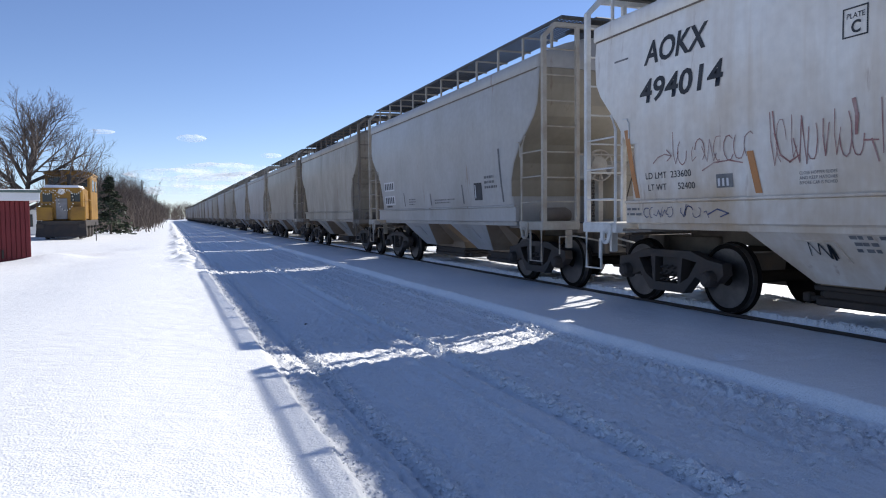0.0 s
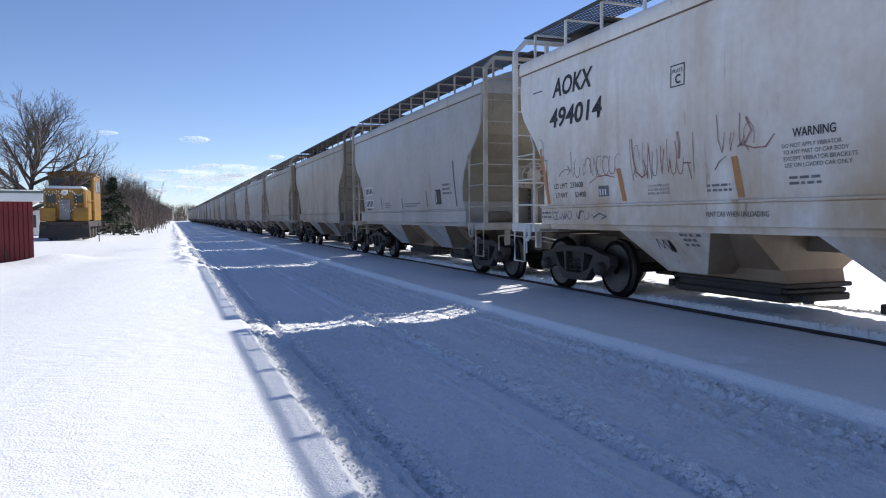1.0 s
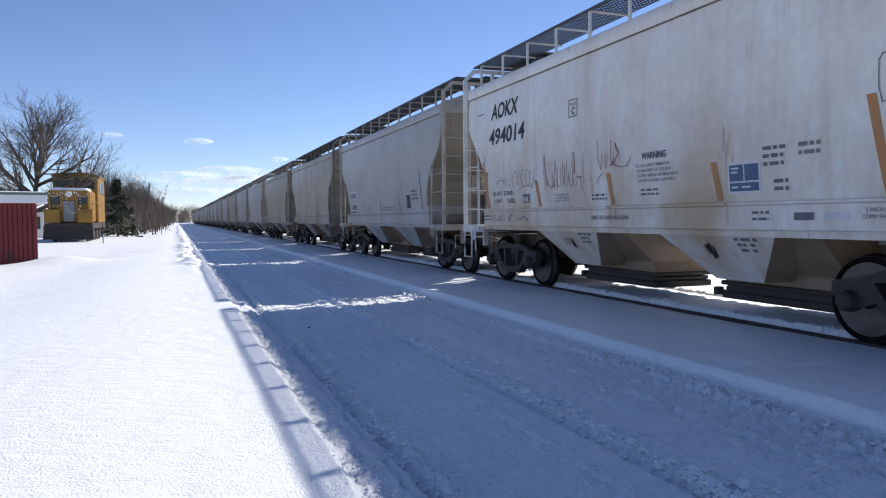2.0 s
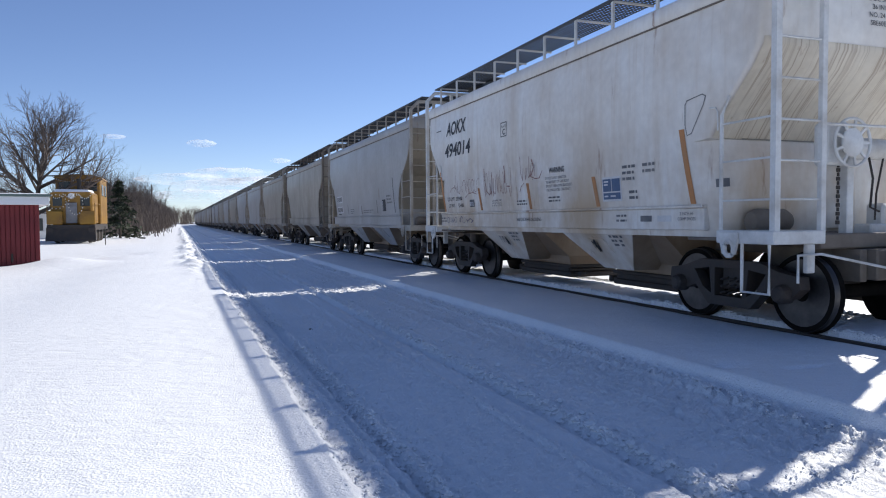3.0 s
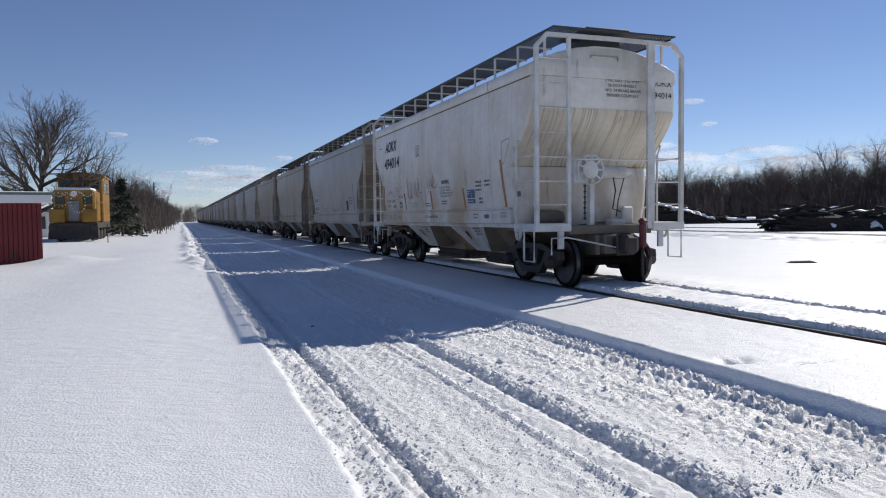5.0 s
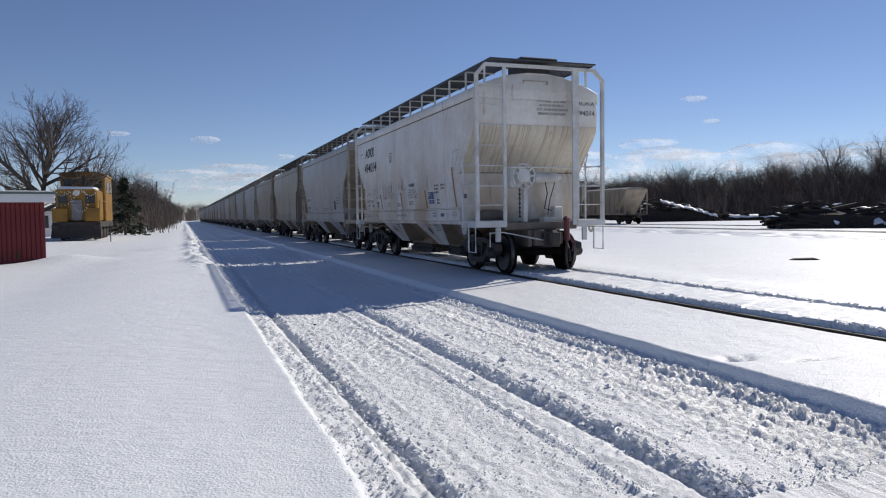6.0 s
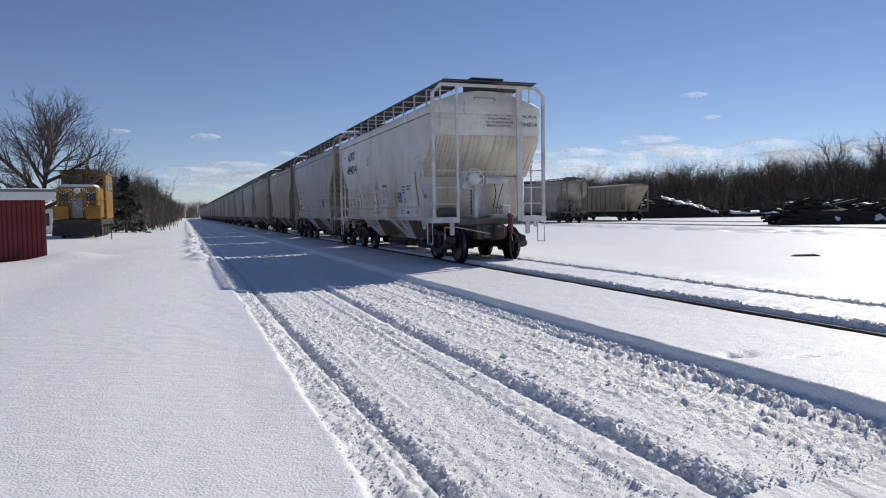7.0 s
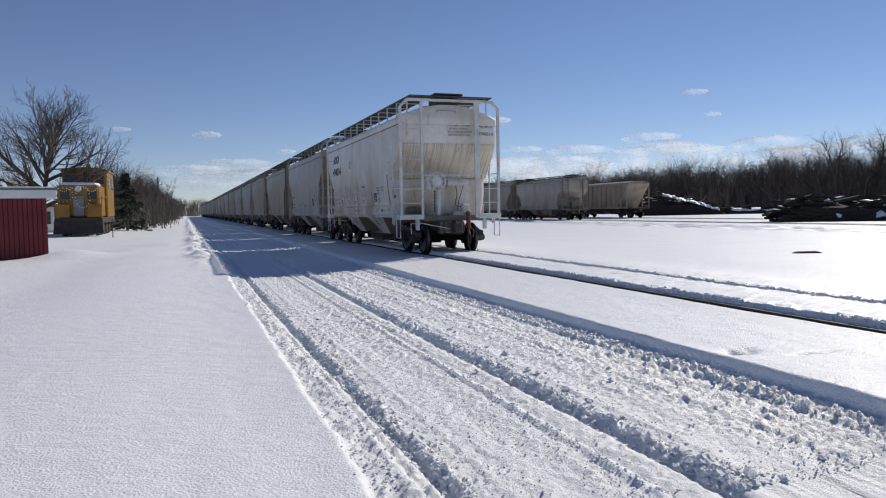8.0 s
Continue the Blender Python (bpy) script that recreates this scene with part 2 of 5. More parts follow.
# ---- mesh building ----
class Geo:
    def __init__(self):
        self.v, self.f = [], []

    def add(self, verts, faces, m=None):
        o = len(self.v)
        self.v += [tuple(m @ Vector(p)) for p in verts] if m else [tuple(p) for p in verts]
        self.f += [[i + o for i in q] for q in faces]
        return self

    def box(self, x0, x1, y0, y1, z0, z1, c=0.0, m=None):
        """A box with its twelve edges chamfered by c."""
        c = min(c, 0.45 * min(x1 - x0, y1 - y0, z1 - z0))
        if c <= 0:
            v = [(x, y, z) for x in (x0, x1) for y in (y0, y1) for z in (z0, z1)]
            return self.add(v, [(0, 1, 3, 2), (4, 6, 7, 5), (0, 4, 5, 1), (2, 3, 7, 6), (0, 2, 6, 4), (1, 5, 7, 3)], m)
        bm = bmesh.new()
        bmesh.ops.create_cube(bm, size=1)
        for q in bm.verts:
            q.co = ((x0 + x1) / 2 + q.co.x * (x1 - x0), (y0 + y1) / 2 + q.co.y * (y1 - y0), (z0 + z1) / 2 + q.co.z * (z1 - z0))
        bmesh.ops.bevel(bm, geom=bm.edges[:], offset=c, segments=1, affect="EDGES")
        bm.verts.index_update()
        self.add([q.co[:] for q in bm.verts], [[q.index for q in f.verts] for f in bm.faces], m)
        bm.free()
        return self

    def loft(self, rings, cap=True, closed=True):
        n, o = len(rings[0]), len(self.v)
        for r in rings:
            self.v += [tuple(p) for p in r]
        for i in range(len(rings) - 1):
            for j in range(n if closed else n - 1):
                a, b = o + i * n + j, o + i * n + (j + 1) % n
                self.f.append([a, b, b + n, a + n])
        if cap:
            self.f.append([o + j for j in reversed(range(n))])
            self.f.append([o + (len(rings) - 1) * n + j for j in range(n)])
        return self

    def tube(self, pts, r, n=6, r1=None):
        """A round bar through the points, tapering from r to r1."""
        pts = [Vector(p) for p in pts]
        rings = []
        r1 = r if r1 is None else r1
        for i, p in enumerate(pts):
            d = (pts[min(i + 1, len(pts) - 1)] - pts[max(i - 1, 0)]).normalized()
            a = d.cross(Vector((0, 0, 1)) if abs(d.z) < 0.9 else Vector((0, 1, 0))).normalized()
            b = d.cross(a)
            k = r + (r1 - r) * i / max(len(pts) - 1, 1)
            rings.append([p + (a * math.cos(t) + b * math.sin(t)) * k for t in [2 * math.pi * j / n for j in range(n)]])
        return self.loft(rings)

    def bar(self, p, q, w, d):
        """A flat bar of width w (across) and depth d between two points."""
        p, q = Vector(p), Vector(q)
        t = (q - p).normalized()
        a = t.cross(Vector((0, 1, 0)) if abs(t.y) < 0.9 else Vector((1, 0, 0))).normalized()
        b = t.cross(a)
        cs = [(a * sx * w + b * sy * d) * 0.5 for sx, sy in ((-1, -1), (1, -1), (1, 1), (-1, 1))]
        return self.loft([[p + k for k in cs], [q + k for k in cs]])

    def lathe(self, prof, axis="x", at=(0, 0, 0), n=28, closed=False):
        """Turns (radius, along) pairs round an axis."""
        rings = []
        for r, s in prof:
            ring = []
            for j in range(n):
                t = 2 * math.pi * j / n
                u, w = r * math.cos(t), r * math.sin(t)
                p = {"x": (s, u, w), "y": (u, s, w), "z": (u, w, s)}[axis]
                ring.append([a + b for a, b in zip(p, at)])
            rings.append(ring)
        return self.loft(rings, cap=True)

    def mesh(self, name, smooth=False):
        me = bpy.data.meshes.new(name)
        me.from_pydata(self.v, [], self.f)
        bm = bmesh.new()
        bm.from_mesh(me)
        bmesh.ops.recalc_face_normals(bm, faces=bm.faces[:])
        bm.to_mesh(me)
        bm.free()
        if smooth:
            me.shade_smooth()
            me.set_sharp_from_angle(angle=radians(38))
        return me


def part(name, geo, mat, parent=None, label="", smooth=False, at=None):
    """One mesh object under a thing or a part."""
    me = geo.mesh(name, smooth) if isinstance(geo, Geo) else geo
    if mat and not me.materials:
        me.materials.append(mat)
    ob = new(name, me)
    if parent:
        ob.parent = parent
    if at is not None:
        ob.matrix_basis = at
    if label:
        ob["label"] = label
    return ob


def thing(name, label, category, group="", at=None):
    ob = new(name)
    ob.empty_display_size = 0.2
    if at is not None:
        ob.matrix_basis = at
    return tagged(ob, label, category, group)


def value_noise(x, y, seed=0):
    """Smooth random field on arrays, about -1 to 1."""
    xi, yi = np.floor(x).astype(np.int64), np.floor(y).astype(np.int64)
    fx, fy = x - xi, y - yi
    fx, fy = fx * fx * (3 - 2 * fx), fy * fy * (3 - 2 * fy)

    def h(a, b):
        n = (a * 374761393 + b * 668265263 + seed * 1442695041) & 0xFFFFFFFF
        n = ((n ^ (n >> 13)) * 1274126177) & 0xFFFFFFFF
        return ((n ^ (n >> 16)) & 0xFFFF) / 32767.5 - 1.0
    a, b, c, d = h(xi, yi), h(xi + 1, yi), h(xi, yi + 1), h(xi + 1, yi + 1)
    return (a * (1 - fx) + b * fx) * (1 - fy) + (c * (1 - fx) + d * fx) * fy


def step(x, a, b):
    t = np.clip((x - a) / (b - a), 0, 1)
    return t * t * (3 - 2 * t)


# ---- ground: one sheet of snow with the ploughed lane, its banks and the rail grooves ----
def hump(x, c, w):
    return np.exp(-((x - c) / w) ** 2)


def billow(x, y, f, seed):
    return np.abs(value_noise(x * f, y * f, seed)) * 2 - 0.7


EDGE_W, EDGE_E = -6.66, -3.00          # lip of the west bank, edge of the track shelf


def bank_line(x, y):
    return x - EDGE_W + 0.03 * value_noise(y * 0.35, y * 0, 3) + 0.018 * value_noise(y * 1.7, y * 0, 4) + 0.014 * value_noise(y * 6, x * 3, 14) + 0.010 * value_noise(y * 15, x * 9, 24)


def shelf_line(x, y):
    return x - EDGE_E + 0.02 * value_noise(y * 0.35, y * 0, 3) + 0.012 * value_noise(y * 1.7, y * 0, 4) + 0.006 * value_noise(y * 9, x * 3, 14)


def snow_height(x, y):
    e1, e2 = shelf_line(x, y), bank_line(x, y)
    shelf = 0.72 * step(e1, -0.06, 0.01) + 0.28 * step(e1, -0.22, -0.05)
    west = 1 - step(e2, -0.07, 0.015)
    z = -0.195 + 0.155 * shelf + west * (0.10 + 0.07 * step(-x, 6.8, 8.6))
    lane = (1 - shelf) * (1 - west)
    n1 = value_noise(x * 11, y * 6.5, 1)
    n2 = billow(x + 0.3 * n1 / 11, y * 0.65, 22.0, 2)
    n3 = value_noise(x * 38, y * 28, 12)
    churn = 0.42 + 0.58 * np.clip(value_noise(x * 1.6, y * 0.22, 8) * 0.8 + 0.35 + 0.3 * value_noise(x * 4, y * 3, 15), 0, 1)
    z = z + lane * churn * (0.008 * n1 + 0.008 * n2 + 0.021 * n3 + 0.017 * value_noise(x * 45, y * 40, 33))
    w2 = 0.035 * value_noise(y * 0.5, y * 0, 9)
    clod = np.clip(0.30 * value_noise(x * 17, y * 5, 31) + 0.25 * n2 + 0.5 * value_noise(x * 4, y * 1.3, 32) + 0.55 * n3 + 0.45, 0, 1.3)
    # raised shoulder under the bank lip, its crust broken
    z = z + lane * 0.045 * (1 - step(x, -6.46, -6.36)) * (0.8 + 0.3 * n1)
    # wheel ruts with squeezed-up crumbling rims: centre, width, depth, rim
    for c, w, d, rim in ((-6.30, 0.045, 0.045, 0.034), (-6.42, 0.022, 0.022, 0.006), (-4.91, 0.06, 0.040, 0.042), (-5.62, 0.10, 0.012, 0.006), (-3.66, 0.09, 0.012, 0.006), (-4.40, 0.12, 0.012, 0.006)):
        u = x - c + w2
        z = z - d * hump(u, 0, w) * lane + rim * (0.35 + 0.65 * clod) * (hump(u, -1.9 * w, w) * 0.25 + hump(u, 1.75 * w, w * 0.8)) * lane
    # narrow blade lines: a small sharp step facing west
    for c, h in ((-5.30, 0.024), (-5.22, -0.012), (-3.93, 0.018), (-3.36, 0.022), (-3.30, -0.014), (-4.62, 0.012), (-6.02, 0.010)):
        u = x - c + 0.6 * w2
        z = z + lane * h * step(u, 0.0, 0.02) * (1 - step(u, 0.02, 0.11))
    z = z + 0.045 * clod * (hump(e1, -0.20, 0.045) + 0.7 * hump(e1, -0.31, 0.04)) * (1 - west)
    z = z + 0.012 * clod * hump(e2, 0.06, 0.05)
    # smooth drifts
    z = z + (1 - lane) * (0.012 * value_noise(x * 0.8, y * 0.5, 5) + 0.004 * value_noise(x * 5, y * 3, 6))
    # level snow up to the rail heads, an open slot inside each rail
    rough = 0.012 * value_noise(x * 6, y * 8, 21) + 0.008 * value_noise(x * 18, y * 22, 22)
    z = z + (0.10 + rough) * step(x, -0.72, -0.70) * (1 - step(x, 0.55, 0.70)) + (0.10 + rough) * step(x, 0.80, 0.83) * (1 - step(x, 1.1, 3.5))
    z = z + 0.012 * step(x, -1.6, -0.80) * (1 - step(x, -0.80, -0.76))
    for r in (-0.7525, 0.7525):
        k = -1.0 if r > 0 else 1.0
        edge = 0.020 * value_noise(y * 9, y * 0 + r, 16) + 0.016 * value_noise(y * 26, y * 0 + r, 17)
        u = (x - r) * k
        slot = step(u, 0.0, 0.03) * (1 - step(u + edge, 0.070, 0.085))
        z = z - (0.18 if r < 0 else 0.14) * slot - 0.05 * hump(u, 0.0, 0.045)
    # trodden dents on the shelf
    z = z - 0.075 * hump(x + 2.70, 0, 0.16) * hump(y, 5.35, 0.12) * (0.6 + 0.8 * np.abs(n1)) - 0.055 * hump(x + 2.15, 0, 0.22) * hump(y, 5.0, 0.05)
    # ploughed berm along the lane farther on, rise towards the park, worn track across the yard
    berm = np.clip(0.45 + 0.6 * value_noise(x * 1.6, y * 0.7, 11) + 0.35 * value_noise(x * 5, y * 3, 18), 0, 1.3)
    z = z + 0.30 * hump(x, -7.15, 0.38) * step(y, 17, 30) * berm * (1 - step(y, 150, 220))
    z = z - 0.10 * step(-x, 9.0, 11) * (1 - step(y, 30, 42)) + 0.12 * step(-x, 9.5, 14) * step(y, 32, 55)
    z = z - 0.07 * np.exp(-((y - 34.0 - 0.15 * (x + 10)) / 1.3) ** 2) * step(-x, 8.2, 9.6)
    z = z + 0.30 * np.exp(-((x + 11.2) / 1.1) ** 2 - ((y - 27.0) / 1.3) ** 2)
    yard = step(x, 20.5, 21.2) * (1 - step(x, 25.5, 26.2))
    z = z + yard * (0.10 * value_noise(x * 1.7, y * 0.05, 19) + 0.09 * value_noise(x * 2.1, y * 1.3, 20) - 0.03)
    return z


def axis_lines(spans):
    out = []
    for a, b, s in spans:
        out += list(np.arange(a, b - 1e-6, s))
    return np.array(out + [spans[-1][1]])


def build_ground():
    xs = axis_lines([(-2500, -300, 550), (-300, -60, 40), (-60, -16, 4), (-16, -8.0, 0.35), (-8.0, -6.9, 0.06), (-6.9, -2.75, 0.022), (-2.75, -1.9, 0.03), (-1.9, -1.0, 0.06), (-1.0, -0.5, 0.014), (-0.5, 0.5, 0.08), (0.5, 1.0, 0.016), (1.0, 2.0, 0.12), (2, 20, 0.7), (20, 27, 0.25), (27, 60, 4), (60, 300, 40), (300, 2500, 550)])
    ys = axis_lines([(-80, 0, 8), (0, 3, 0.5), (3, 12, 0.022), (12, 20, 0.04), (20, 32, 0.10), (32, 60, 0.3), (60, 120, 1.0), (120, 300, 8), (300, 1000, 70), (1000, 4000, 500)])
    X, Y = np.meshgrid(xs, ys)
    Z = snow_height(X, Y)
    nx, ny = len(xs), len(ys)
    me = bpy.data.meshes.new("ground")
    me.vertices.add(nx * ny)
    me.vertices.foreach_set("co", np.stack([X, Y, Z], -1).astype(np.float32).ravel())
    i = (np.arange(ny - 1)[:, None] * nx + np.arange(nx - 1)[None]).ravel()
    quads = np.stack([i, i + 1, i + nx + 1, i + nx], -1).astype(np.int32)
    me.loops.add(quads.size)
    me.loops.foreach_set("vertex_index", quads.ravel())
    me.polygons.add(len(quads))
    me.polygons.foreach_set("loop_start", np.arange(0, quads.size, 4, dtype=np.int32))
    me.update(calc_edges=True)
    me.shade_smooth()
    me.materials.append(SNOW)
    me.materials.append(SNOW_LANE)
    cx, cy = (X[:-1, :-1] + X[1:, 1:]).ravel() / 2, (Y[:-1, :-1] + Y[1:, 1:]).ravel() / 2
    churned = (bank_line(cx, cy) > -0.02) & (shelf_line(cx, cy) < -0.07) & (cy > -40) & (cy < 300)
    me.polygons.foreach_set("material_index", churned.astype(np.int32))
    tagged(new("ground", me), "snow-covered ground with a ploughed lane and tyre ruts", "ground", kind="structure")


build_ground()


def build_clods():
    """Loose crumbs and clods of snow thrown up along the ruts, under the banks and beside the rails."""
    g = np.random.default_rng(12)
    bands = ((-6.255, 0.035, 2200, 0.012, 0.030), (-6.16, 0.06, 1300, 0.006, 0.016), (-6.50, 0.08, 1800, 0.006, 0.016), (-6.63, 0.03, 500, 0.006, 0.014),
             (-4.80, 0.04, 1500, 0.012, 0.034), (-4.70, 0.09, 1100, 0.006, 0.018), (-3.20, 0.05, 1900, 0.012, 0.030), (-3.32, 0.05, 1300, 0.008, 0.022),
             (-5.26, 0.04, 800, 0.006, 0.013), (-5.6, 0.30, 3200, 0.004, 0.009), (-4.1, 0.36, 3200, 0.004, 0.010), (-4.55, 0.25, 60, 0.025, 0.045),
             (-0.63, 0.025, 1500, 0.010, 0.026), (0.63, 0.025, 1200, 0.010, 0.028), (0.84, 0.03, 700, 0.010, 0.026))
    base = np.array([(1, 0, 0), (-1, 0, 0), (0, 1, 0), (0, -1, 0), (0, 0, 1), (0, 0, -1), (0.62, 0.62, 0.5), (-0.6, 0.65, 0.45), (0.6, -0.62, 0.48), (-0.62, -0.6, 0.5)])
    tri = np.array([(0, 2, 6), (2, 4, 6), (4, 0, 6), (2, 1, 7), (1, 4, 7), (4, 2, 7), (0, 8, 3), (8, 4, 3), (4, 8, 0), (3, 9, 1), (4, 9, 3), (1, 9, 4), (2, 0, 5), (1, 2, 5), (3, 1, 5), (0, 3, 5)])
    V, F, o = [], [], 0
    for c, w, n, r0, r1 in bands:
        y = 3.0 + 21.0 * g.random(n) ** 1.7
        x = c + w * g.standard_normal(n)
        keep = value_noise(x * 3, y * 1.1, 51) + 0.7 * g.random(n) > -0.15
        x, y = x[keep], y[keep]
        n = len(x)
        r = r0 + (r1 - r0) * g.random(n) ** 2.2
        a = g.random(n) * 6.283
        v = base[None] * (0.65 + 0.6 * g.random((n, len(base), 1))) * r[:, None, None] * np.array([1.0, 1.15, 0.8])
        px = v[..., 0] * np.cos(a)[:, None] - v[..., 1] * np.sin(a)[:, None] + x[:, None]
        py = v[..., 0] * np.sin(a)[:, None] + v[..., 1] * np.cos(a)[:, None] + y[:, None]
        pz = v[..., 2] + (snow_height(x, y) + r * 0.25)[:, None]
        V.append(np.stack([px, py, pz], -1).reshape(-1, 3))
        F.append((tri[None] + (np.arange(n) * len(base))[:, None, None] + o).reshape(-1, 3))
        o += n * len(base)
    me = bpy.data.meshes.new("snow_clods")
    me.from_pydata(np.concatenate(V).tolist(), [], np.concatenate(F).tolist())
    me.materials.append(SNOW_LANE)
    tagged(new("snow_clods", me), "loose crumbs and clods of snow along the ruts", "snow clods", kind="stuff")


build_clods()


def build_rail(name, x, y0, y1, z=0.0):
    prof = [(-0.036, -0.004), (0.036, -0.004), (0.037, -0.035), (0.010, -0.05), (0.010, -0.13), (0.07, -0.15), (-0.07, -0.15), (-0.010, -0.13), (-0.010, -0.05), (-0.037, -0.035)]
    g = Geo().loft([[(x + a, y, z + b) for a, b in prof] for y in (y0, y1)])
    return tagged(part(name, g, RAIL), "rusty steel rail sunk in snow", "rail", "rails of the line", "structure")


for xr in (-0.7525, 0.7525):
    build_rail("rail", xr, -40, 900)

# ---- covered hopper cars ----
HALF, PITCH, HW = 5.715, 12.77, 1.60     # corner posts from the middle, coupled length, half width
SIDE = [(1.10, 1.455, 1.34), (1.50, 1.52, 1.34), (1.66, 1.535, 1.36), (1.96, 1.56, 1.32), (2.27, 1.575, 1.18), (2.29, 1.576, 1.165), (2.60, 1.585, 0.90), (2.85, 1.588, 0.58), (3.05, 1.588, 0.36), (3.25, 1.585, 0.24), (3.6, 1.575, 0.20), (3.87, 1.555, 0.20)]
ROUND_SIDE = [(1.10, 1.455, 0.90), (1.50, 1.52, 0.88), (1.66, 1.535, 0.87), (1.96, 1.56, 0.88), (2.27, 1.575, 0.95), (2.29, 1.576, 1.02), (2.60, 1.585, 0.79), (2.85, 1.588, 0.55), (3.05, 1.588, 0.36), (3.25, 1.585, 0.24), (3.6, 1.575, 0.20), (3.87, 1.555, 0.20)]
ROOF = [(3.875, 1.575, 0.185), (3.90, 1.59, 0.185), (4.06, 1.585, 0.185), (4.09, 1.56, 0.185), (4.19, 1.36, 0.19), (4.32, 1.02, 0.20), (4.42, 0.66, 0.20), (4.47, 0.30, 0.20)]


def side_x(z):
    if z < 1.465:
        return 1.546
    return float(np.interp(z, [s[0] for s in SIDE], [s[1] for s in SIDE]))


def corner(z):
    return 0.38 if z < 2.28 else float(np.interp(z, [2.28, 3.2], [0.05, 0.07]))


def body_ring(z, w, e, r=0.07):
    """A rounded rectangle at height z: half width w, ends set in by e."""
    ring, L = [], HALF - e
    r = min(r, 0.6 * w)
    for sx, sy, a0 in ((1, 1, 0), (-1, 1, 90), (-1, -1, 180), (1, -1, 270)):
        for k in range(5):
            t = radians(a0 + 22.5 * k)
            ring.append((sx * (w - r) + r * math.cos(t), sy * (L - r) + r * math.sin(t), z))
    return ring


def letters(text, y, y1, z, cap, bold=0.0, lean=0.0):
    """Text laid on the west side of a car between y and y1, wrapped to its bulge; z is the base line, cap the letters' height."""
    cu = bpy.data.curves.new("letters", "FONT")
    cu.body, cu.size, cu.offset, cu.resolution_u = text, cap / 0.69, bold, 3
    tmp = bpy.data.objects.new("letters", cu)
    me = bpy.data.meshes.new_from_object(tmp)
    bpy.data.objects.remove(tmp)
    xs = [v.co.x for v in me.vertices]
    k = (abs(y - y1) - lean * cap) / (max(xs) - min(xs))
    for v in me.vertices:
        yy, zz = y - (v.co.x - min(xs)) * k - lean * v.co.y, z + v.co.y
        v.co = (-(side_x(zz) + 0.007), yy, zz)
    return me


def side_patch(g, y0, y1, z0, z1, lift=0.006, slant=0.0):
    """A thin painted plate on the west side between two places, following the bulge."""
    n = max(2, int((z1 - z0) / 0.12) + 1)
    zs = [z0 + (z1 - z0) * i / (n - 1) for i in range(n)]
    a = [(-(side_x(z) + lift), y0 + slant * (z - z0), z) for z in zs]
    b = [(-(side_x(z) + lift), y1 + slant * (z - z0), z) for z in zs]
    for i in range(n - 1):
        g.add([a[i], b[i], b[i + 1], a[i + 1]], [(0, 1, 2, 3)])
    return g


def stroke(g, pts, w, lift=0.008):
    """A sprayed line on the west side through (y, z) points."""
    P = [Vector(p) for p in pts]
    for p, q in zip(P, P[1:]):
        d = (q - p).normalized() * w * 0.5
        nrm = Vector((-d.y, d.x))
        c = [p - d + nrm, q + d + nrm * 0.7, q + d - nrm * 0.7, p - d - nrm]
        g.add([(-(side_x(k.y) + lift), k.x, k.y) for k in c], [(0, 1, 2, 3)])
    return g


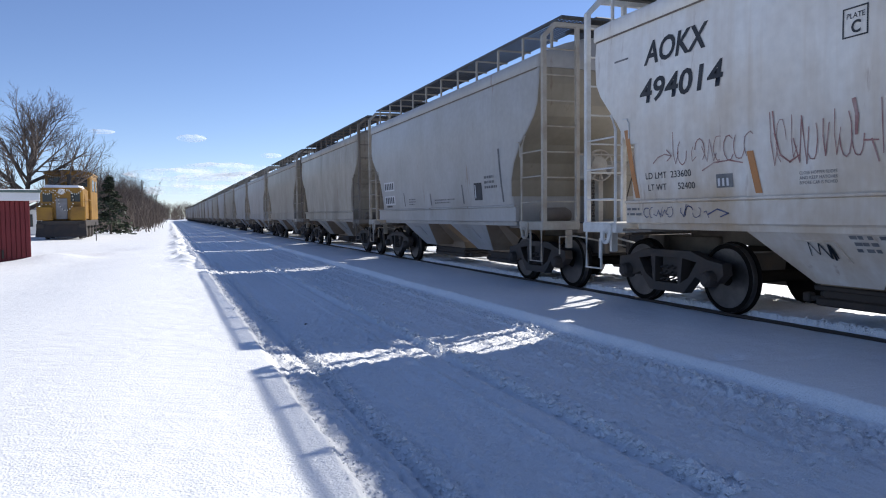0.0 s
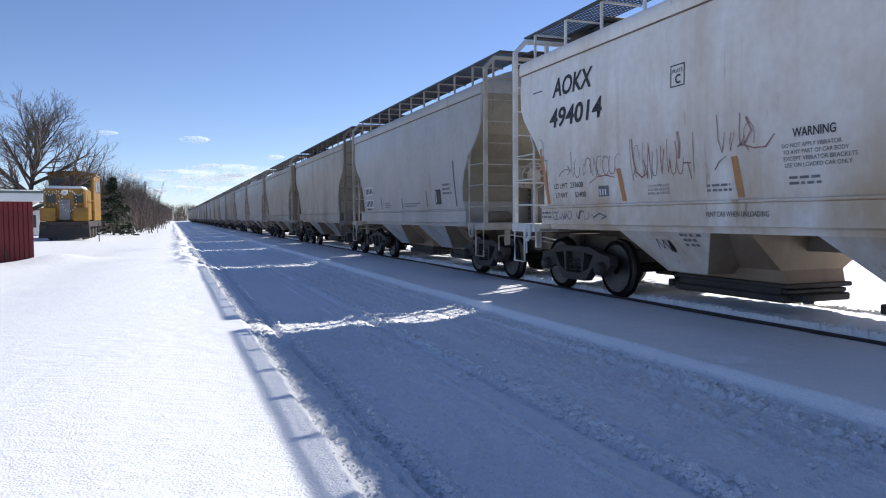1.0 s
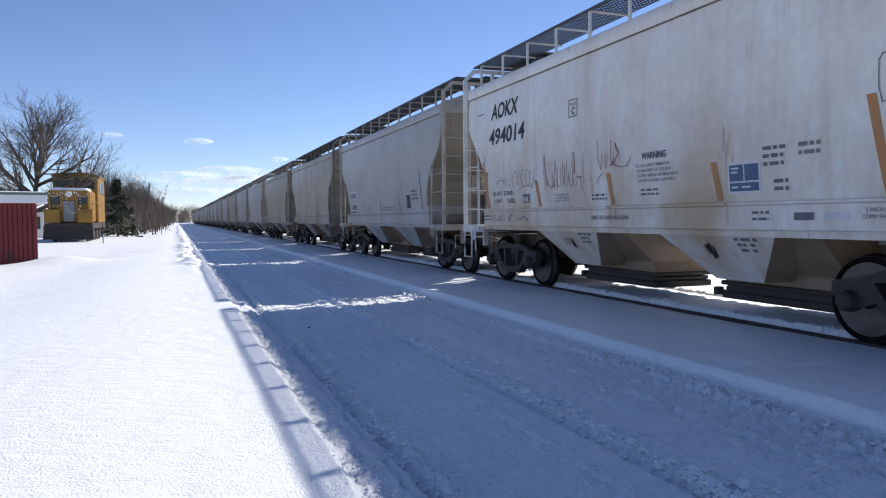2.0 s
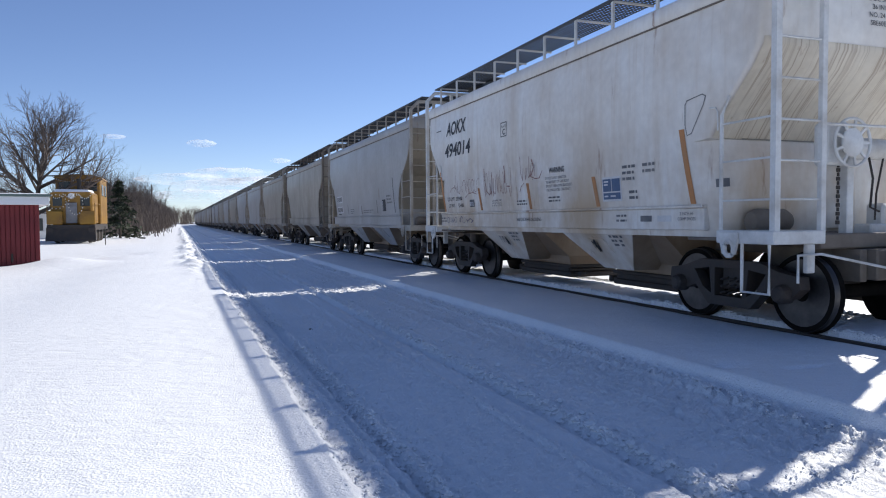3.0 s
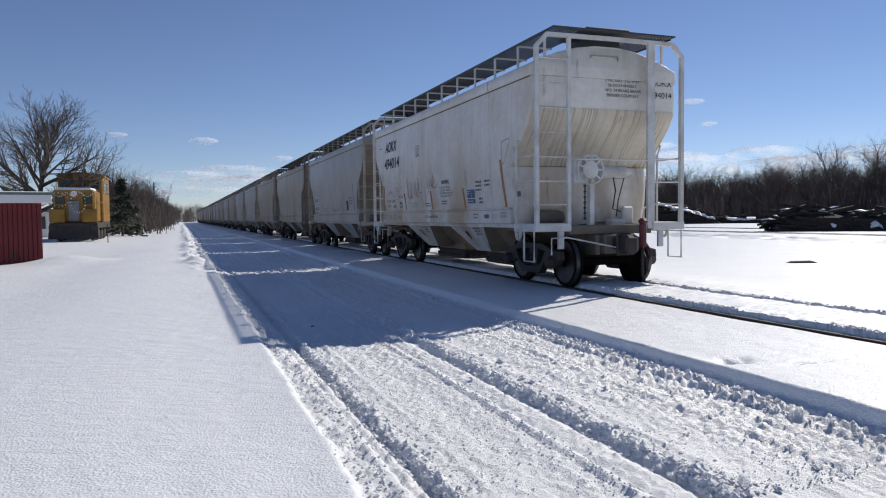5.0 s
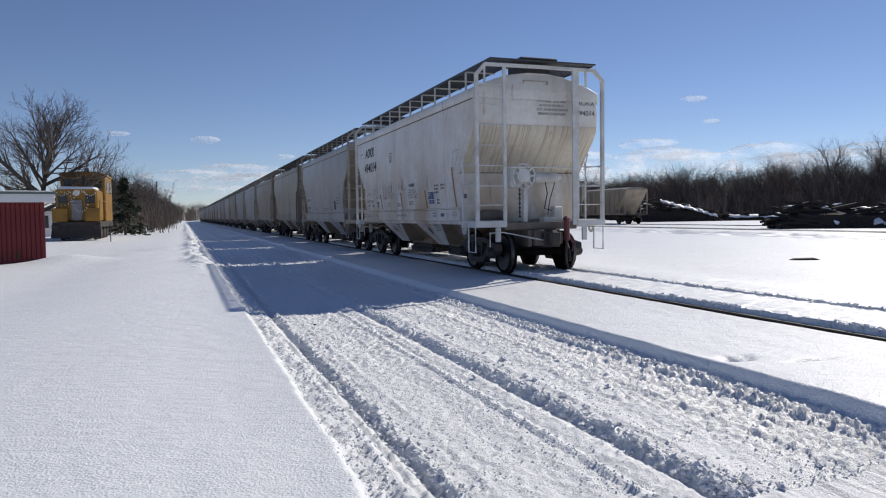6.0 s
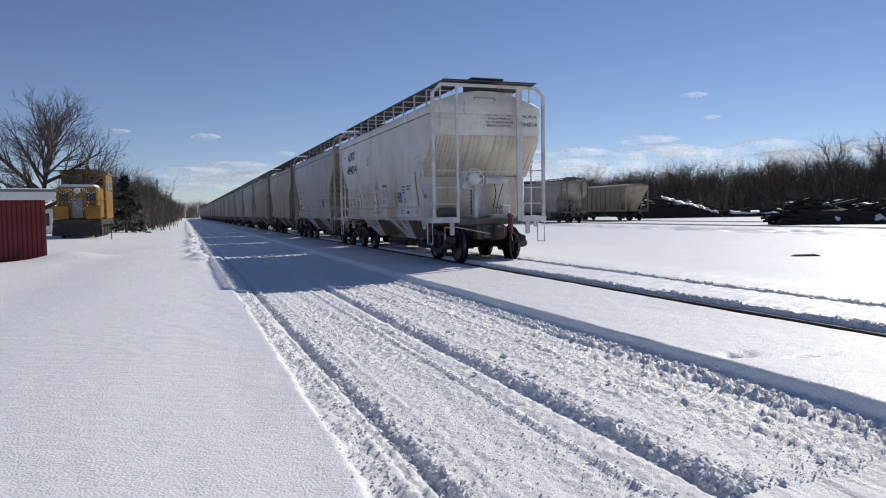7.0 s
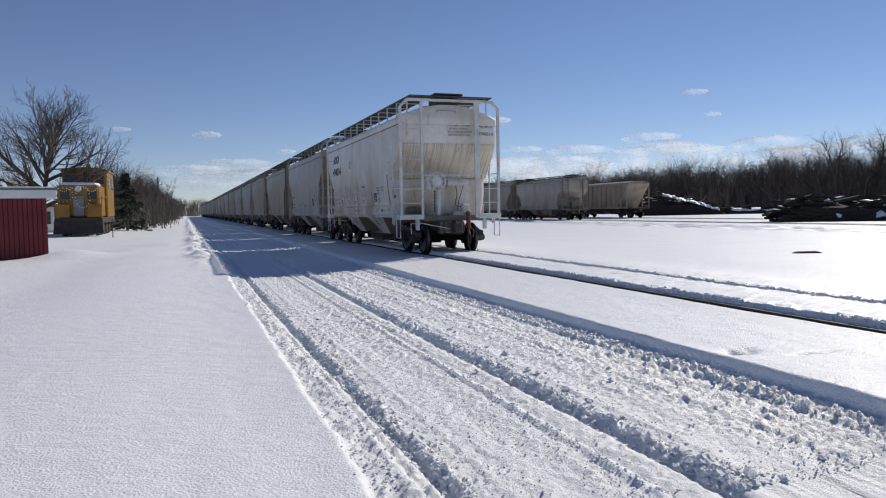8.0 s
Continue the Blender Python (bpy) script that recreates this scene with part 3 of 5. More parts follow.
def build_truck(car, y):
    """A two-axle freight truck: shaped side frames, springs, bolster and two wheelsets that turn."""
    tk = part("truck", Geo().box(-1.0, 1.0, -0.2, 0.2, 0.42, 0.72, 0.03), STEEL, car, "dark cast-steel truck bolster", at=pose(0, y, 0))
    outer = [(-1.12, 0.52), (-1.10, 0.66), (-0.82, 0.70), (-0.50, 0.80), (0.50, 0.80), (0.82, 0.70), (1.10, 0.66), (1.12, 0.52), (0.98, 0.40), (0.76, 0.40), (0.60, 0.46), (0.36, 0.22), (-0.36, 0.22), (-0.60, 0.46), (-0.76, 0.40), (-0.98, 0.40)]
    holes = ([(-0.62, 0.66), (-0.34, 0.70), (-0.30, 0.36), (-0.46, 0.44)], [(0.62, 0.66), (0.34, 0.70), (0.30, 0.36), (0.46, 0.44)], [(-0.24, 0.70), (0.24, 0.70), (0.24, 0.34), (-0.24, 0.34)])
    for s in (-1, 1):
        bm = bmesh.new()
        edges = []
        for loop in (outer, *holes):
            vs = [bm.verts.new((s * 1.08, a, b)) for a, b in loop]
            edges += [bm.edges.new((vs[i], vs[(i + 1) % len(vs)])) for i in range(len(vs))]
        bmesh.ops.triangle_fill(bm, edges=edges, use_beauty=True)
        ret = bmesh.ops.extrude_face_region(bm, geom=bm.faces[:])
        for v in ret["geom"]:
            if isinstance(v, bmesh.types.BMVert):
                v.co.x -= s * 0.15
        bmesh.ops.recalc_face_normals(bm, faces=bm.faces[:])
        me = bpy.data.meshes.new("side_frame")
        bm.to_mesh(me)
        bm.free()
        sf = part("side_frame", me, STEEL, tk, "cast-steel side frame with openings")
        g = Geo()
        for k in (-0.13, 0.0, 0.13):
            pts = [(s * 1.0 + 0.055 * math.cos(t), k + 0.055 * math.sin(t), 0.34 + 0.022 * t / 1.6) for t in [i * 0.8 for i in range(24)]]
            g.tube(pts, 0.014, 5)
        part("spring_nest", g, STEEL, tk, "nested coil springs")
        for yy in (-0.89, 0.89):
            part("bearing_cap", Geo().lathe([(0.02, s * 1.20), (0.07, s * 1.20), (0.10, s * 1.17), (0.115, s * 1.10), (0.115, s * 1.02)], "x", (0, yy, 0.457), 14), STEEL, tk)
    prof = [(0.06, -0.92), (0.06, -0.84), (0.115, -0.80), (0.13, -0.74), (0.17, -0.73), (0.36, -0.755), (0.40, -0.83), (0.437, -0.825), (0.453, -0.81), (0.458, -0.735), (0.470, -0.715), (0.482, -0.70), (0.48, -0.685), (0.40, -0.69), (0.18, -0.66), (0.11, -0.62), (0.08, -0.55), (0.08, 0.0)]
    full = prof + [(r, -s) for r, s in reversed(prof[:-1])]
    for yy in (-0.89, 0.89):
        ws = part("wheelset", Geo().lathe(full, "x", n=32), WHEEL, tk, "pair of steel wheels on an axle", smooth=True, at=pose(0, yy, 0.457))
        for s in (-1, 1):
            part("tread", Geo().lathe([(0.452, s * 0.812), (0.4595, s * 0.80), (0.4605, s * 0.742), (0.452, s * 0.735)], "x", n=32), TREAD, ws, "polished wheel tread", smooth=True)
    return tk


def build_end(car, s, paint, frame_mat, brake):
    """The end of a car at s = -1 or 1: corner posts, ladders, platform, coupler, steps and pipes."""
    def M(g):
        g.v = [(x, s * y, z) if s > 0 else (-x * -1, -y, z) for x, y, z in g.v]
        return g
    E = HALF
    hoop = Geo()
    for x in (-1, 1):
        hoop.loft([[(x * (HW - 0.075), E - 0.055, 1.07), (x * HW, E - 0.055, 1.07), (x * HW, E + 0.02, 1.07), (x * (HW - 0.075), E + 0.02, 1.07)],
                   [(x * (HW - 0.075), E - 0.055, 4.34), (x * HW, E - 0.055, 4.36), (x * HW, E + 0.02, 4.36), (x * (HW - 0.075), E + 0.02, 4.34)],
                   [(x * 1.33, E - 0.055, 4.53), (x * 1.37, E - 0.055, 4.60), (x * 1.37, E + 0.02, 4.60), (x * 1.33, E + 0.02, 4.53)],
                   [(0, E - 0.055, 4.54), (0, E - 0.055, 4.61), (0, E + 0.02, 4.61), (0, E + 0.02, 4.54)]], cap=False)
    part("end_hoop", M(hoop), frame_mat, car, "painted steel hoop of the end frame")
    for x, w in ((-0.905, 0.045), (0.86, 0.10)):
        part("end_post", M(Geo().box(x - w * 0.8, x + w * 0.8, E - 0.05, E + 0.015, 1.07, 4.55, 0.006)), frame_mat, car)
    for i, z in enumerate((1.53, 1.95, 2.39, 2.83, 3.27, 3.71, 4.15)):
        part("rung", M(Geo().tube([(-1.55, E - 0.02, z), (-0.9, E - 0.02, z)], 0.014)), frame_mat, car)
        if i < 3:
            part("rung", M(Geo().tube([(0.92, E - 0.02, z), (1.55, E - 0.02, z)], 0.014)), frame_mat, car)
    part("cross_rail", M(Geo().tube([(-0.9, E - 0.01, 2.36), (0.86, E - 0.01, 2.36)], 0.016)), frame_mat, car)
    for x in (-1, 1):
        y1 = E - 0.80
        part("side_grab_post", M(Geo().tube([(x * 1.59, y1, 1.12), (x * 1.59, y1, 2.52), (x * 1.585, y1 + 0.12, 2.74)], 0.024)), frame_mat, car)
        for z in (1.53, 1.98, 2.42):
            part("rung", M(Geo().tube([(x * 1.59, y1, z), (x * 1.59, E - 0.02, z)], 0.013)), frame_mat, car)
        part("platform", M(Geo().box(*sorted((x * 0.88, x * 1.62)), E - 0.85, E + 0.03, 1.04, 1.19, 0.012)), frame_mat, car, "channel-edged crossover platform")
        lug = Geo()
        lug.tube([(x * 1.634, E - 0.62 + 0.075 * math.cos(a), 0.98 + 0.085 * math.sin(a)) for a in [2 * math.pi * i / 14 for i in range(15)]], 0.03, 6)
        lug.box(*sorted((x * 1.62, x * 1.645)), E - 0.76, E - 0.48, 1.03, 1.17, 0.008)
        for k in (-1, 1):
            lug.bar((x * 1.632, E - 0.62 + k * 0.12, 1.10), (x * 1.632, E - 0.62 + k * 0.07, 0.92), 0.03, 0.06)
        part("pull_lug", M(lug), frame_mat, car, "cast towing lug with a hole")
        st = Geo()
        st.tube([(x * 1.60, E - 0.05, 1.06), (x * 1.60, E - 0.05, 0.50), (x * 1.60, E - 0.45, 0.50), (x * 1.60, E - 0.45, 1.06)], 0.02)
        part("stirrup_step", M(st), frame_mat, car)
        st = Geo().box(*sorted((x * 1.02, x * 1.14)), E - 0.04, E + 0.02, 0.72, 1.04, 0.01)
        part("hanger", M(st), frame_mat, car)
    part("end_sill", M(Geo().box(-0.9, 0.9, E - 0.22, E - 0.03, 0.98, 1.15, 0.015)), DIRTY, car, "grimy end sill beam")
    part("deck", M(Geo().box(-1.5, 1.5, E - 1.5, E - 0.24, 1.06, 1.10, 0.01)), DIRTY, car)
    g = Geo().box(-0.26, 0.26, E - 1.4, E + 0.16, 0.62, 0.97, 0.02).box(-0.38, -0.28, E - 0.35, E + 0.05, 0.60, 0.97, 0.01).box(0.28, 0.38, E - 0.35, E + 0.05, 0.60, 0.97, 0.01)
    part("draft_sill", M(g), DIRTY, car, "boxed draft sill")
    g = Geo().box(-0.10, 0.10, E + 0.1, E + 0.48, 0.70, 0.92, 0.03).box(-0.17, 0.10, E + 0.44, E + 0.72, 0.64, 0.97, 0.05).box(0.07, 0.20, E + 0.44, E + 0.60, 0.66, 0.95, 0.04).box(-0.2, 0.2, E + 0.40, E + 0.47, 0.6, 1.0, 0.03)
    part("coupler", M(g), STEEL, car, "rusty knuckle coupler")
    part("uncoupling_lever", M(Geo().tube([(-1.30, E + 0.05, 0.62), (-1.30, E + 0.05, 0.92), (-0.98, E + 0.06, 0.93), (-0.1, E + 0.30, 0.74), (0.05, E + 0.5, 0.72)], 0.016)), frame_mat, car)
    part("trainline_hose", M(Geo().tube([(0.42, E + 0.05, 0.82), (0.42, E + 0.3, 0.74), (0.40, E + 0.5, 0.50), (0.34, E + 0.62, 0.30)], 0.028, 8)), STEEL, car, "black rubber brake hose")
    if brake:
        g = Geo()
        bw = (-0.44, E - 0.05, 2.17)
        for r, q in ((0.27, 0.018), (0.155, 0.010)):
            ring = [(bw[0] + r * math.cos(t), bw[1] + 0.02, bw[2] + r * math.sin(t)) for t in [2 * math.pi * i / 28 for i in range(29)]]
            g.tube(ring, q, 6)
        g.lathe([(0.02, bw[1] - 0.02), (0.15, bw[1] + 0.015), (0.15, bw[1] + 0.03), (0.04, bw[1] + 0.05)], "y", (bw[0], 0, bw[2]), 20)
        for i in range(9):
            t = 2 * math.pi * i / 9
            g.bar((bw[0] + 0.13 * math.cos(t), bw[1] + 0.02, bw[2] + 0.13 * math.sin(t)), (bw[0] + 0.27 * math.cos(t), bw[1] + 0.02, bw[2] + 0.27 * math.sin(t)), 0.03, 0.016)
        part("brake_wheel", M(g), frame_mat, car, "spoked hand-brake wheel")
        part("brake_gearbox", M(Geo().box(-0.72, -0.40, E - 0.32, E - 0.12, 1.92, 2.40, 0.03)), frame_mat, car)
        ch = Geo()
        for i in range(14):
            ch.box(-0.48 - 0.012 * (i % 2), -0.452 + 0.012 * (i % 2), E - 0.20, E - 0.18, 1.90 - 0.05 * i, 1.945 - 0.05 * i, 0.004)
        part("brake_chain", M(ch), STEEL, car)
        part("brake_mast", M(Geo().box(-0.40, -0.30, E - 0.24, E - 0.12, 1.1, 2.0, 0.01)), frame_mat, car)
        part("air_reservoir", M(Geo().lathe([(0.02, -1.22), (0.11, -1.20), (0.15, -1.12), (0.15, -0.72), (0.11, -0.64), (0.02, -0.62)], "x", (0, E - 0.75, 1.29), 18)), DIRTY, car, "grimy air tank", smooth=True)
        part("brake_cylinder", M(Geo().lathe([(0.02, -0.32), (0.13, -0.30), (0.13, 0.26), (0.08, 0.30), (0.03, 0.42)], "x", (0.34, E - 0.5, 2.16), 18)), frame_mat, car, smooth=True)
        part("control_valve", M(Geo().box(0.52, 0.75, E - 0.65, E - 0.4, 1.15, 1.5, 0.03).box(0.2, 0.5, E - 0.55, E - 0.3, 1.12, 1.25, 0.02)), frame_mat, car)
        part("vertical_tank", M(Geo().lathe([(0.04, 2.20), (0.24, 2.12), (0.30, 2.0), (0.30, 1.2)], "z", (0.36, E - 1.05, 0), 20)), paint, car, "painted pressure tank", smooth=True)
        part("air_pipe", M(Geo().tube([(0.15, E - 0.5, 2.18), (0.3, E - 0.45, 2.16), (0.34, E - 0.4, 1.8), (0.24, E - 0.35, 1.45), (0.45, E - 0.4, 1.4)], 0.014)), STEEL, car)
        part("air_pipe", M(Geo().tube([(0.45, E - 0.5, 2.2), (0.58, E - 0.45, 2.1), (0.4, E - 0.4, 1.62), (0.32, E - 0.35, 1.3)], 0.012)), STEEL, car)


def build_hopper(name, label, paint, frame_mat, end_mat, group, bottom=None):
    """A two-bay covered hopper with rounded sides, drawn about its middle at rail height."""
    car = thing(name, label, "freight car", group)
    part("body", Geo().loft([body_ring(*k, 0.07 if end_mat else corner(k[0])) for k in (SIDE if end_mat else ROUND_SIDE)]), paint, car, smooth=True)
    part("roof", Geo().loft([body_ring(*k) for k in ROOF]), paint, car, "painted rounded roof", smooth=True)
    for s in (-1, 1):
        part("side_sill", Geo().box(*sorted((s * 1.46, s * 1.545)), -4.57, 4.72, 1.18, 1.46, 0.01), paint, car, "flat side sill plate")
        part("sill_lip", Geo().box(*sorted((s * 1.47, s * 1.575)), -4.57, 4.72, 1.46, 1.495, 0.006), paint, car)
        part("roof_seam", Geo().box(*sorted((s * 1.555, s * 1.583)), -5.45, 5.45, 3.855, 3.872, 0.004), DIRTY, car, "thin dark strip under the roof edge")
    part("floor_sheet", Geo().box(-1.46, 1.46, -4.3, 4.3, 1.20, 1.26), DIRTY, car)
    part("center_sill", Geo().box(-0.18, 0.18, -5.0, 5.0, 0.86, 1.16, 0.02), DIRTY, car)
    for a, b in ((2.66, 0.58), (-0.82, -3.00)):
        c = (a + b) / 2
        rings = [[(-1.47, b, 1.19), (1.47, b, 1.19), (1.47, a, 1.19), (-1.47, a, 1.19)],
                 [(-0.95, c - 0.40, 0.53), (0.95, c - 0.40, 0.53), (0.95, c + 0.40, 0.53), (-0.95, c + 0.40, 0.53)]]
        part("hopper_bay", Geo().loft(rings), bottom or BAY, car, "tapered discharge bay with rust-brown sheets")
        chute = [[(-1.25, b - 0.30, 1.185), (1.25, b - 0.30, 1.185), (1.25, a - 0.25, 1.185), (-1.25, a - 0.25, 1.185)],
                 [(-0.52, c - 1.20, 0.62), (0.52, c - 1.20, 0.62), (0.52, c + 0.72, 0.62), (-0.52, c + 0.72, 0.62)],
                 [(-0.50, c - 1.25, 0.46), (0.50, c - 1.25, 0.46), (0.50, c + 0.75, 0.46), (-0.50, c + 0.75, 0.46)]]
        part("chute", Geo().loft(chute), bottom or BAY, car, "sloping rust-brown chute between the bays")
        for s in (-1, 1):
            sheet = [[(s * (1.47 + k), b, 1.19), (s * (1.47 + k), a, 1.19), (s * (0.95 + k), c + 0.40, 0.53), (s * (0.95 + k), c - 0.40, 0.53)] for k in (0.004, 0.016)]
            part("bay_side_sheet", Geo().loft(sheet), paint, car, "painted side sheet of the bay")
        gt = Geo().box(-0.55, 0.55, c - 1.32, c + 0.80, 0.40, 0.46, 0.012).box(-0.50, 0.50, c - 1.28, c + 0.76, 0.33, 0.385, 0.012).box(-0.55, 0.55, c - 1.30, c + 0.78, 0.22, 0.32, 0.02)
        gt.box(-0.52, -0.44, c - 1.20, c + 0.70, 0.315, 0.41, 0.01)
        part("outlet_gate", gt, STEEL, car, "dark sliding outlet gate")
        for e in (c - 1.52, c + 0.98):
            shaft = Geo().tube([(-0.42, c, 0.29), (-0.42, e, 0.29)], 0.032, 8).box(-0.48, -0.36, e - 0.05, e + 0.05, 0.24, 0.35, 0.015)
            part("gate_shaft", shaft, STEEL, car, "gate shaft with a square capstan")
        part("gate_plate", Geo().loft([[(-1.345, c + 0.30, 1.02), (-1.345, c - 0.16, 1.02), (-1.175, c - 0.24, 0.80), (-1.175, c + 0.22, 0.80)], [(-1.36, c + 0.30, 1.01), (-1.36, c - 0.16, 1.01), (-1.19, c - 0.24, 0.79), (-1.19, c + 0.22, 0.79)]]), paint, car, "riveted plate on the bay")
    # roof walk: a grating frame carried by stanchions, hatches in the middle
    for s in (-1, 1):
        g = Geo()
        for i in range(11):
            g.box(*sorted((s * (0.53 + 0.075 * i), s * (0.537 + 0.075 * i))), -HALF, HALF, 4.665, 4.682)
        for i in range(150):
            y = -HALF + (i + 0.5) * 2 * HALF / 150
            g.box(*sorted((s * 0.53, s * 1.29)), y - 0.006, y + 0.006, 4.667, 4.680)
        g.box(*sorted((s * 1.29, s * 1.305)), -HALF, HALF, 4.64, 4.685)
        part("running_board", g, GRATE, car, "dark open-grid roof walkway")
        for i in range(11):
            y = -HALF + 0.25 + i * (2 * HALF - 0.5) / 10
            st = Geo().bar((s * 1.27, y, 4.20), (s * 1.27, y, 4.66), 0.035, 0.045).bar((s * 0.53, y, 4.645), (s * 1.28, y, 4.645), 0.03, 0.03)
            part("stanchion", st, frame_mat, car)
    for k in (-1, 1):
        part("running_board", Geo().box(-0.62, 0.62, *sorted((k * (HALF - 0.75), k * (HALF + 0.12))), 4.666, 4.685), GRATE, car)
        part("running_board", Geo().box(-1.30, 1.30, *sorted((k * (HALF - 0.02), k * (HALF + 0.14))), 4.660, 4.688), GRATE, car)
        part("hatch_cover", Geo().box(-0.42, 0.50, *sorted((k * 4.45, k * 5.55)), 4.76, 4.82, 0.02).box(-0.3, 0.38, *sorted((k * 4.6, k * 5.4)), 4.44, 4.76, 0.02), GRATE, car, "raised loading hatch")
    part("loading_trough", Geo().box(-0.36, 0.36, -4.3, 4.3, 4.42, 4.62, 0.03), frame_mat, car)
    for s in (-1, 1):
        for y0 in (4.60, -4.85):
            pts = [(s * (side_x(z) + 0.012), y0 + dy, z) for dy, z in ((0.0, 2.36), (0.0, 2.58), (0.03, 2.63), (0.13, 2.64))]
            part("grab_iron", Geo().tube(pts, 0.011, 5), frame_mat, car)
    build_end(car, -1, end_mat or paint, frame_mat, True)
    build_end(car, 1, end_mat or paint, frame_mat, False)
    if end_mat:
        for s in (-1, 1):
            rings = [[(-w * 0.99, s * (HALF - e + 0.01), z) for z, w, e in SIDE[2:]], [(w * 0.99, s * (HALF - e + 0.01), z) for z, w, e in SIDE[2:]]]
            # On tan-ended cars this sheet's colour includes the shade of the gap.
            part("end_sheet", Geo().loft(rings, cap=False, closed=False), end_mat, car, "end slope sheet in the car's end colour")
    for y in (-4.47, 4.43):
        build_truck(car, y)
    return car


lead = build_hopper("hopper_car", "white two-bay covered hopper car streaked with grime, on the rails", WHITE, FRAME_WHITE, None, "cars of the moving train")
plain = build_hopper("hopper_car", "grey covered hopper car with tan ends, in the train", GREY, FRAME_TAN, END_TAN_SHADE, "cars of the moving train")
worn = build_hopper("hopper_car", "weathered rust-streaked covered hopper car, in the train", RUSTY, DIRTY, RUSTY, "cars of the moving train")
pale = build_hopper("hopper_car", "tan covered hopper car with dirty, shade-darkened ends, in the train", TAN, FRAME_TAN, END_TAN_SHADE, "cars of the moving train")
train = [lead, plain, worn]
for i in range(3, 24):
    train.append(pale if i == 6 else copy_thing((plain, worn, plain, pale, plain)[i % 5], Matrix()))


def train_place(t):
    """Where the rear corner posts of the last car stand along the line: slowly gathering speed."""
    return -1.847 + 2.5206 * t + 0.0262 * t * t + 0.00055 * t ** 3


# ---- west side: red shed, yellow engine, bare tree, park trees ----
def build_shed():
    x0, x1, y0, y1 = -6.0, 0.0, 0.0, 4.0            # front right corner is the origin
    zb, zt = -0.3, 2.14
    sh = thing("red_shed", "dark red board-sided shed with white eaves, standing in snow", "shed", at=pose(-11.97, 27.4, -0.19, 0, 0, 13))
    part("wall", Geo().box(x0, x1 - 0.05, y0 + 0.05, y1, zb, zt), RED_WALL, sh)
    w = 0.14
    board = Geo().box(0, w - 0.02, -0.02, 0.045, 0, zt - zb, 0.006).mesh("board")
    for i in range(int((x1 - x0) / w)):
        part("board", board, RED_WALL, sh, at=pose(x1 - (i + 1) * w, y0 + 0.02, zb))
    sideb = Geo().box(-0.045, 0.02, 0, w - 0.02, 0, zt - zb, 0.006).mesh("board")
    for i in range(int((y1 - y0) / w)):
        part("board", sideb, RED_WALL, sh, at=pose(x1 - 0.02, y0 + 0.05 + i * w, zb))
    part("fascia", Geo().box(x0 - 0.3, x1 + 0.28, y0 - 0.40, y0 - 0.34, zt - 0.02, zt + 0.25, 0.01), TRIM_WHITE, sh, "white eaves board")
    part("soffit", Geo().box(x0 - 0.3, x1 + 0.28, y0 - 0.34, y1 + 0.3, zt - 0.02, zt + 0.02), TRIM_WHITE, sh)
    g = Geo().loft([[(x, y0 - 0.46, zt + 0.25), (x, y0 - 0.46, zt + 0.33), (x, y1 + 0.3, zt + 0.42), (x, y1 + 0.3, zt + 0.02)] for x in (x0 - 0.35, x1 + 0.32)])
    part("roof", g, ROOF_TIN, sh, "green-grey metal roof edge")
    g = Geo().loft([[(x, y0 - 0.30, zt + 0.33), (x, y0 - 0.26, zt + 0.36), (x, y1 + 0.25, zt + 0.44), (x, y1 + 0.25, zt + 0.40)] for x in (x0 - 0.3, x1 + 0.2)])
    part("roof_snow", g, SNOW, sh, "thin crusted snow on the roof", smooth=True)
    part("latch", Geo().box(x1 - 0.85, x1 - 0.79, y0 - 0.06, y0 - 0.01, 0.22, 0.50, 0.01), STEEL, sh)


build_shed()


# ---- lettering, markers and spray paint on the last car ----
def mark(text, y, y1, z, cap, mat=INK, label="", bold=0.0, lean=0.0):
    part("lettering", letters(text, y, y1, z, cap, bold, lean), mat, lead, label)


mark("AOKX", 4.26, 3.03, 3.30, 0.29, label="large black reporting letters", bold=0.010, lean=0.16)
mark("494014", 4.36, 2.75, 2.80, 0.295, label="large black car number", bold=0.009, lean=0.16)
mark("C", 1.115, 1.015, 2.985, 0.11, bold=0.004)
mark("PLATE", 1.165, 0.975, 3.12, 0.05)
mark("LD LMT  233600", 4.26, 3.36, 1.775, 0.083, label="black load figures")
mark("LT WT      52400", 4.22, 3.30, 1.62, 0.083)
mark("WARNING", -0.72, -1.24, 2.12, 0.09, label="faded black warning text", bold=0.002)
for i, row in enumerate(("DO NOT APPLY VIBRATOR", "TO ANY PART OF CAR BODY", "EXCEPT VIBRATOR BRACKETS", "USE ON LOADED CAR ONLY")):
    mark(row, -0.58 - 0.01 * i, (-1.30, -1.38, -1.47, -1.41)[i], 2.015 - 0.068 * i, 0.043, INK_FADED)
mark("VENT CAR WHEN UNLOADING", 0.585, -0.40, 1.30, 0.062, INK, label="black sill text")
for row, z in (("CLOSE HOPPER SLIDES", 1.70), ("AND KEEP HATCHES", 1.65), ("BEFORE CAR IS MOVED", 1.60)):
    mark(row, 1.73, 1.28, z, 0.032, INK_FADED)
mark("2 INCH HF", -4.13, -4.39, 1.37, 0.04, INK_FADED)
mark("COMP SHOES", -4.09, -4.43, 1.305, 0.04, INK_FADED)
frame_box = Geo()
for a in ((1.21, 1.195, 2.95, 3.22), (0.955, 0.94, 2.95, 3.22), (1.21, 0.94, 2.945, 2.96), (1.21, 0.94, 3.21, 3.225)):
    side_patch(frame_box, *a)
part("plate_frame", frame_box, INK, lead, "thin black square outline")
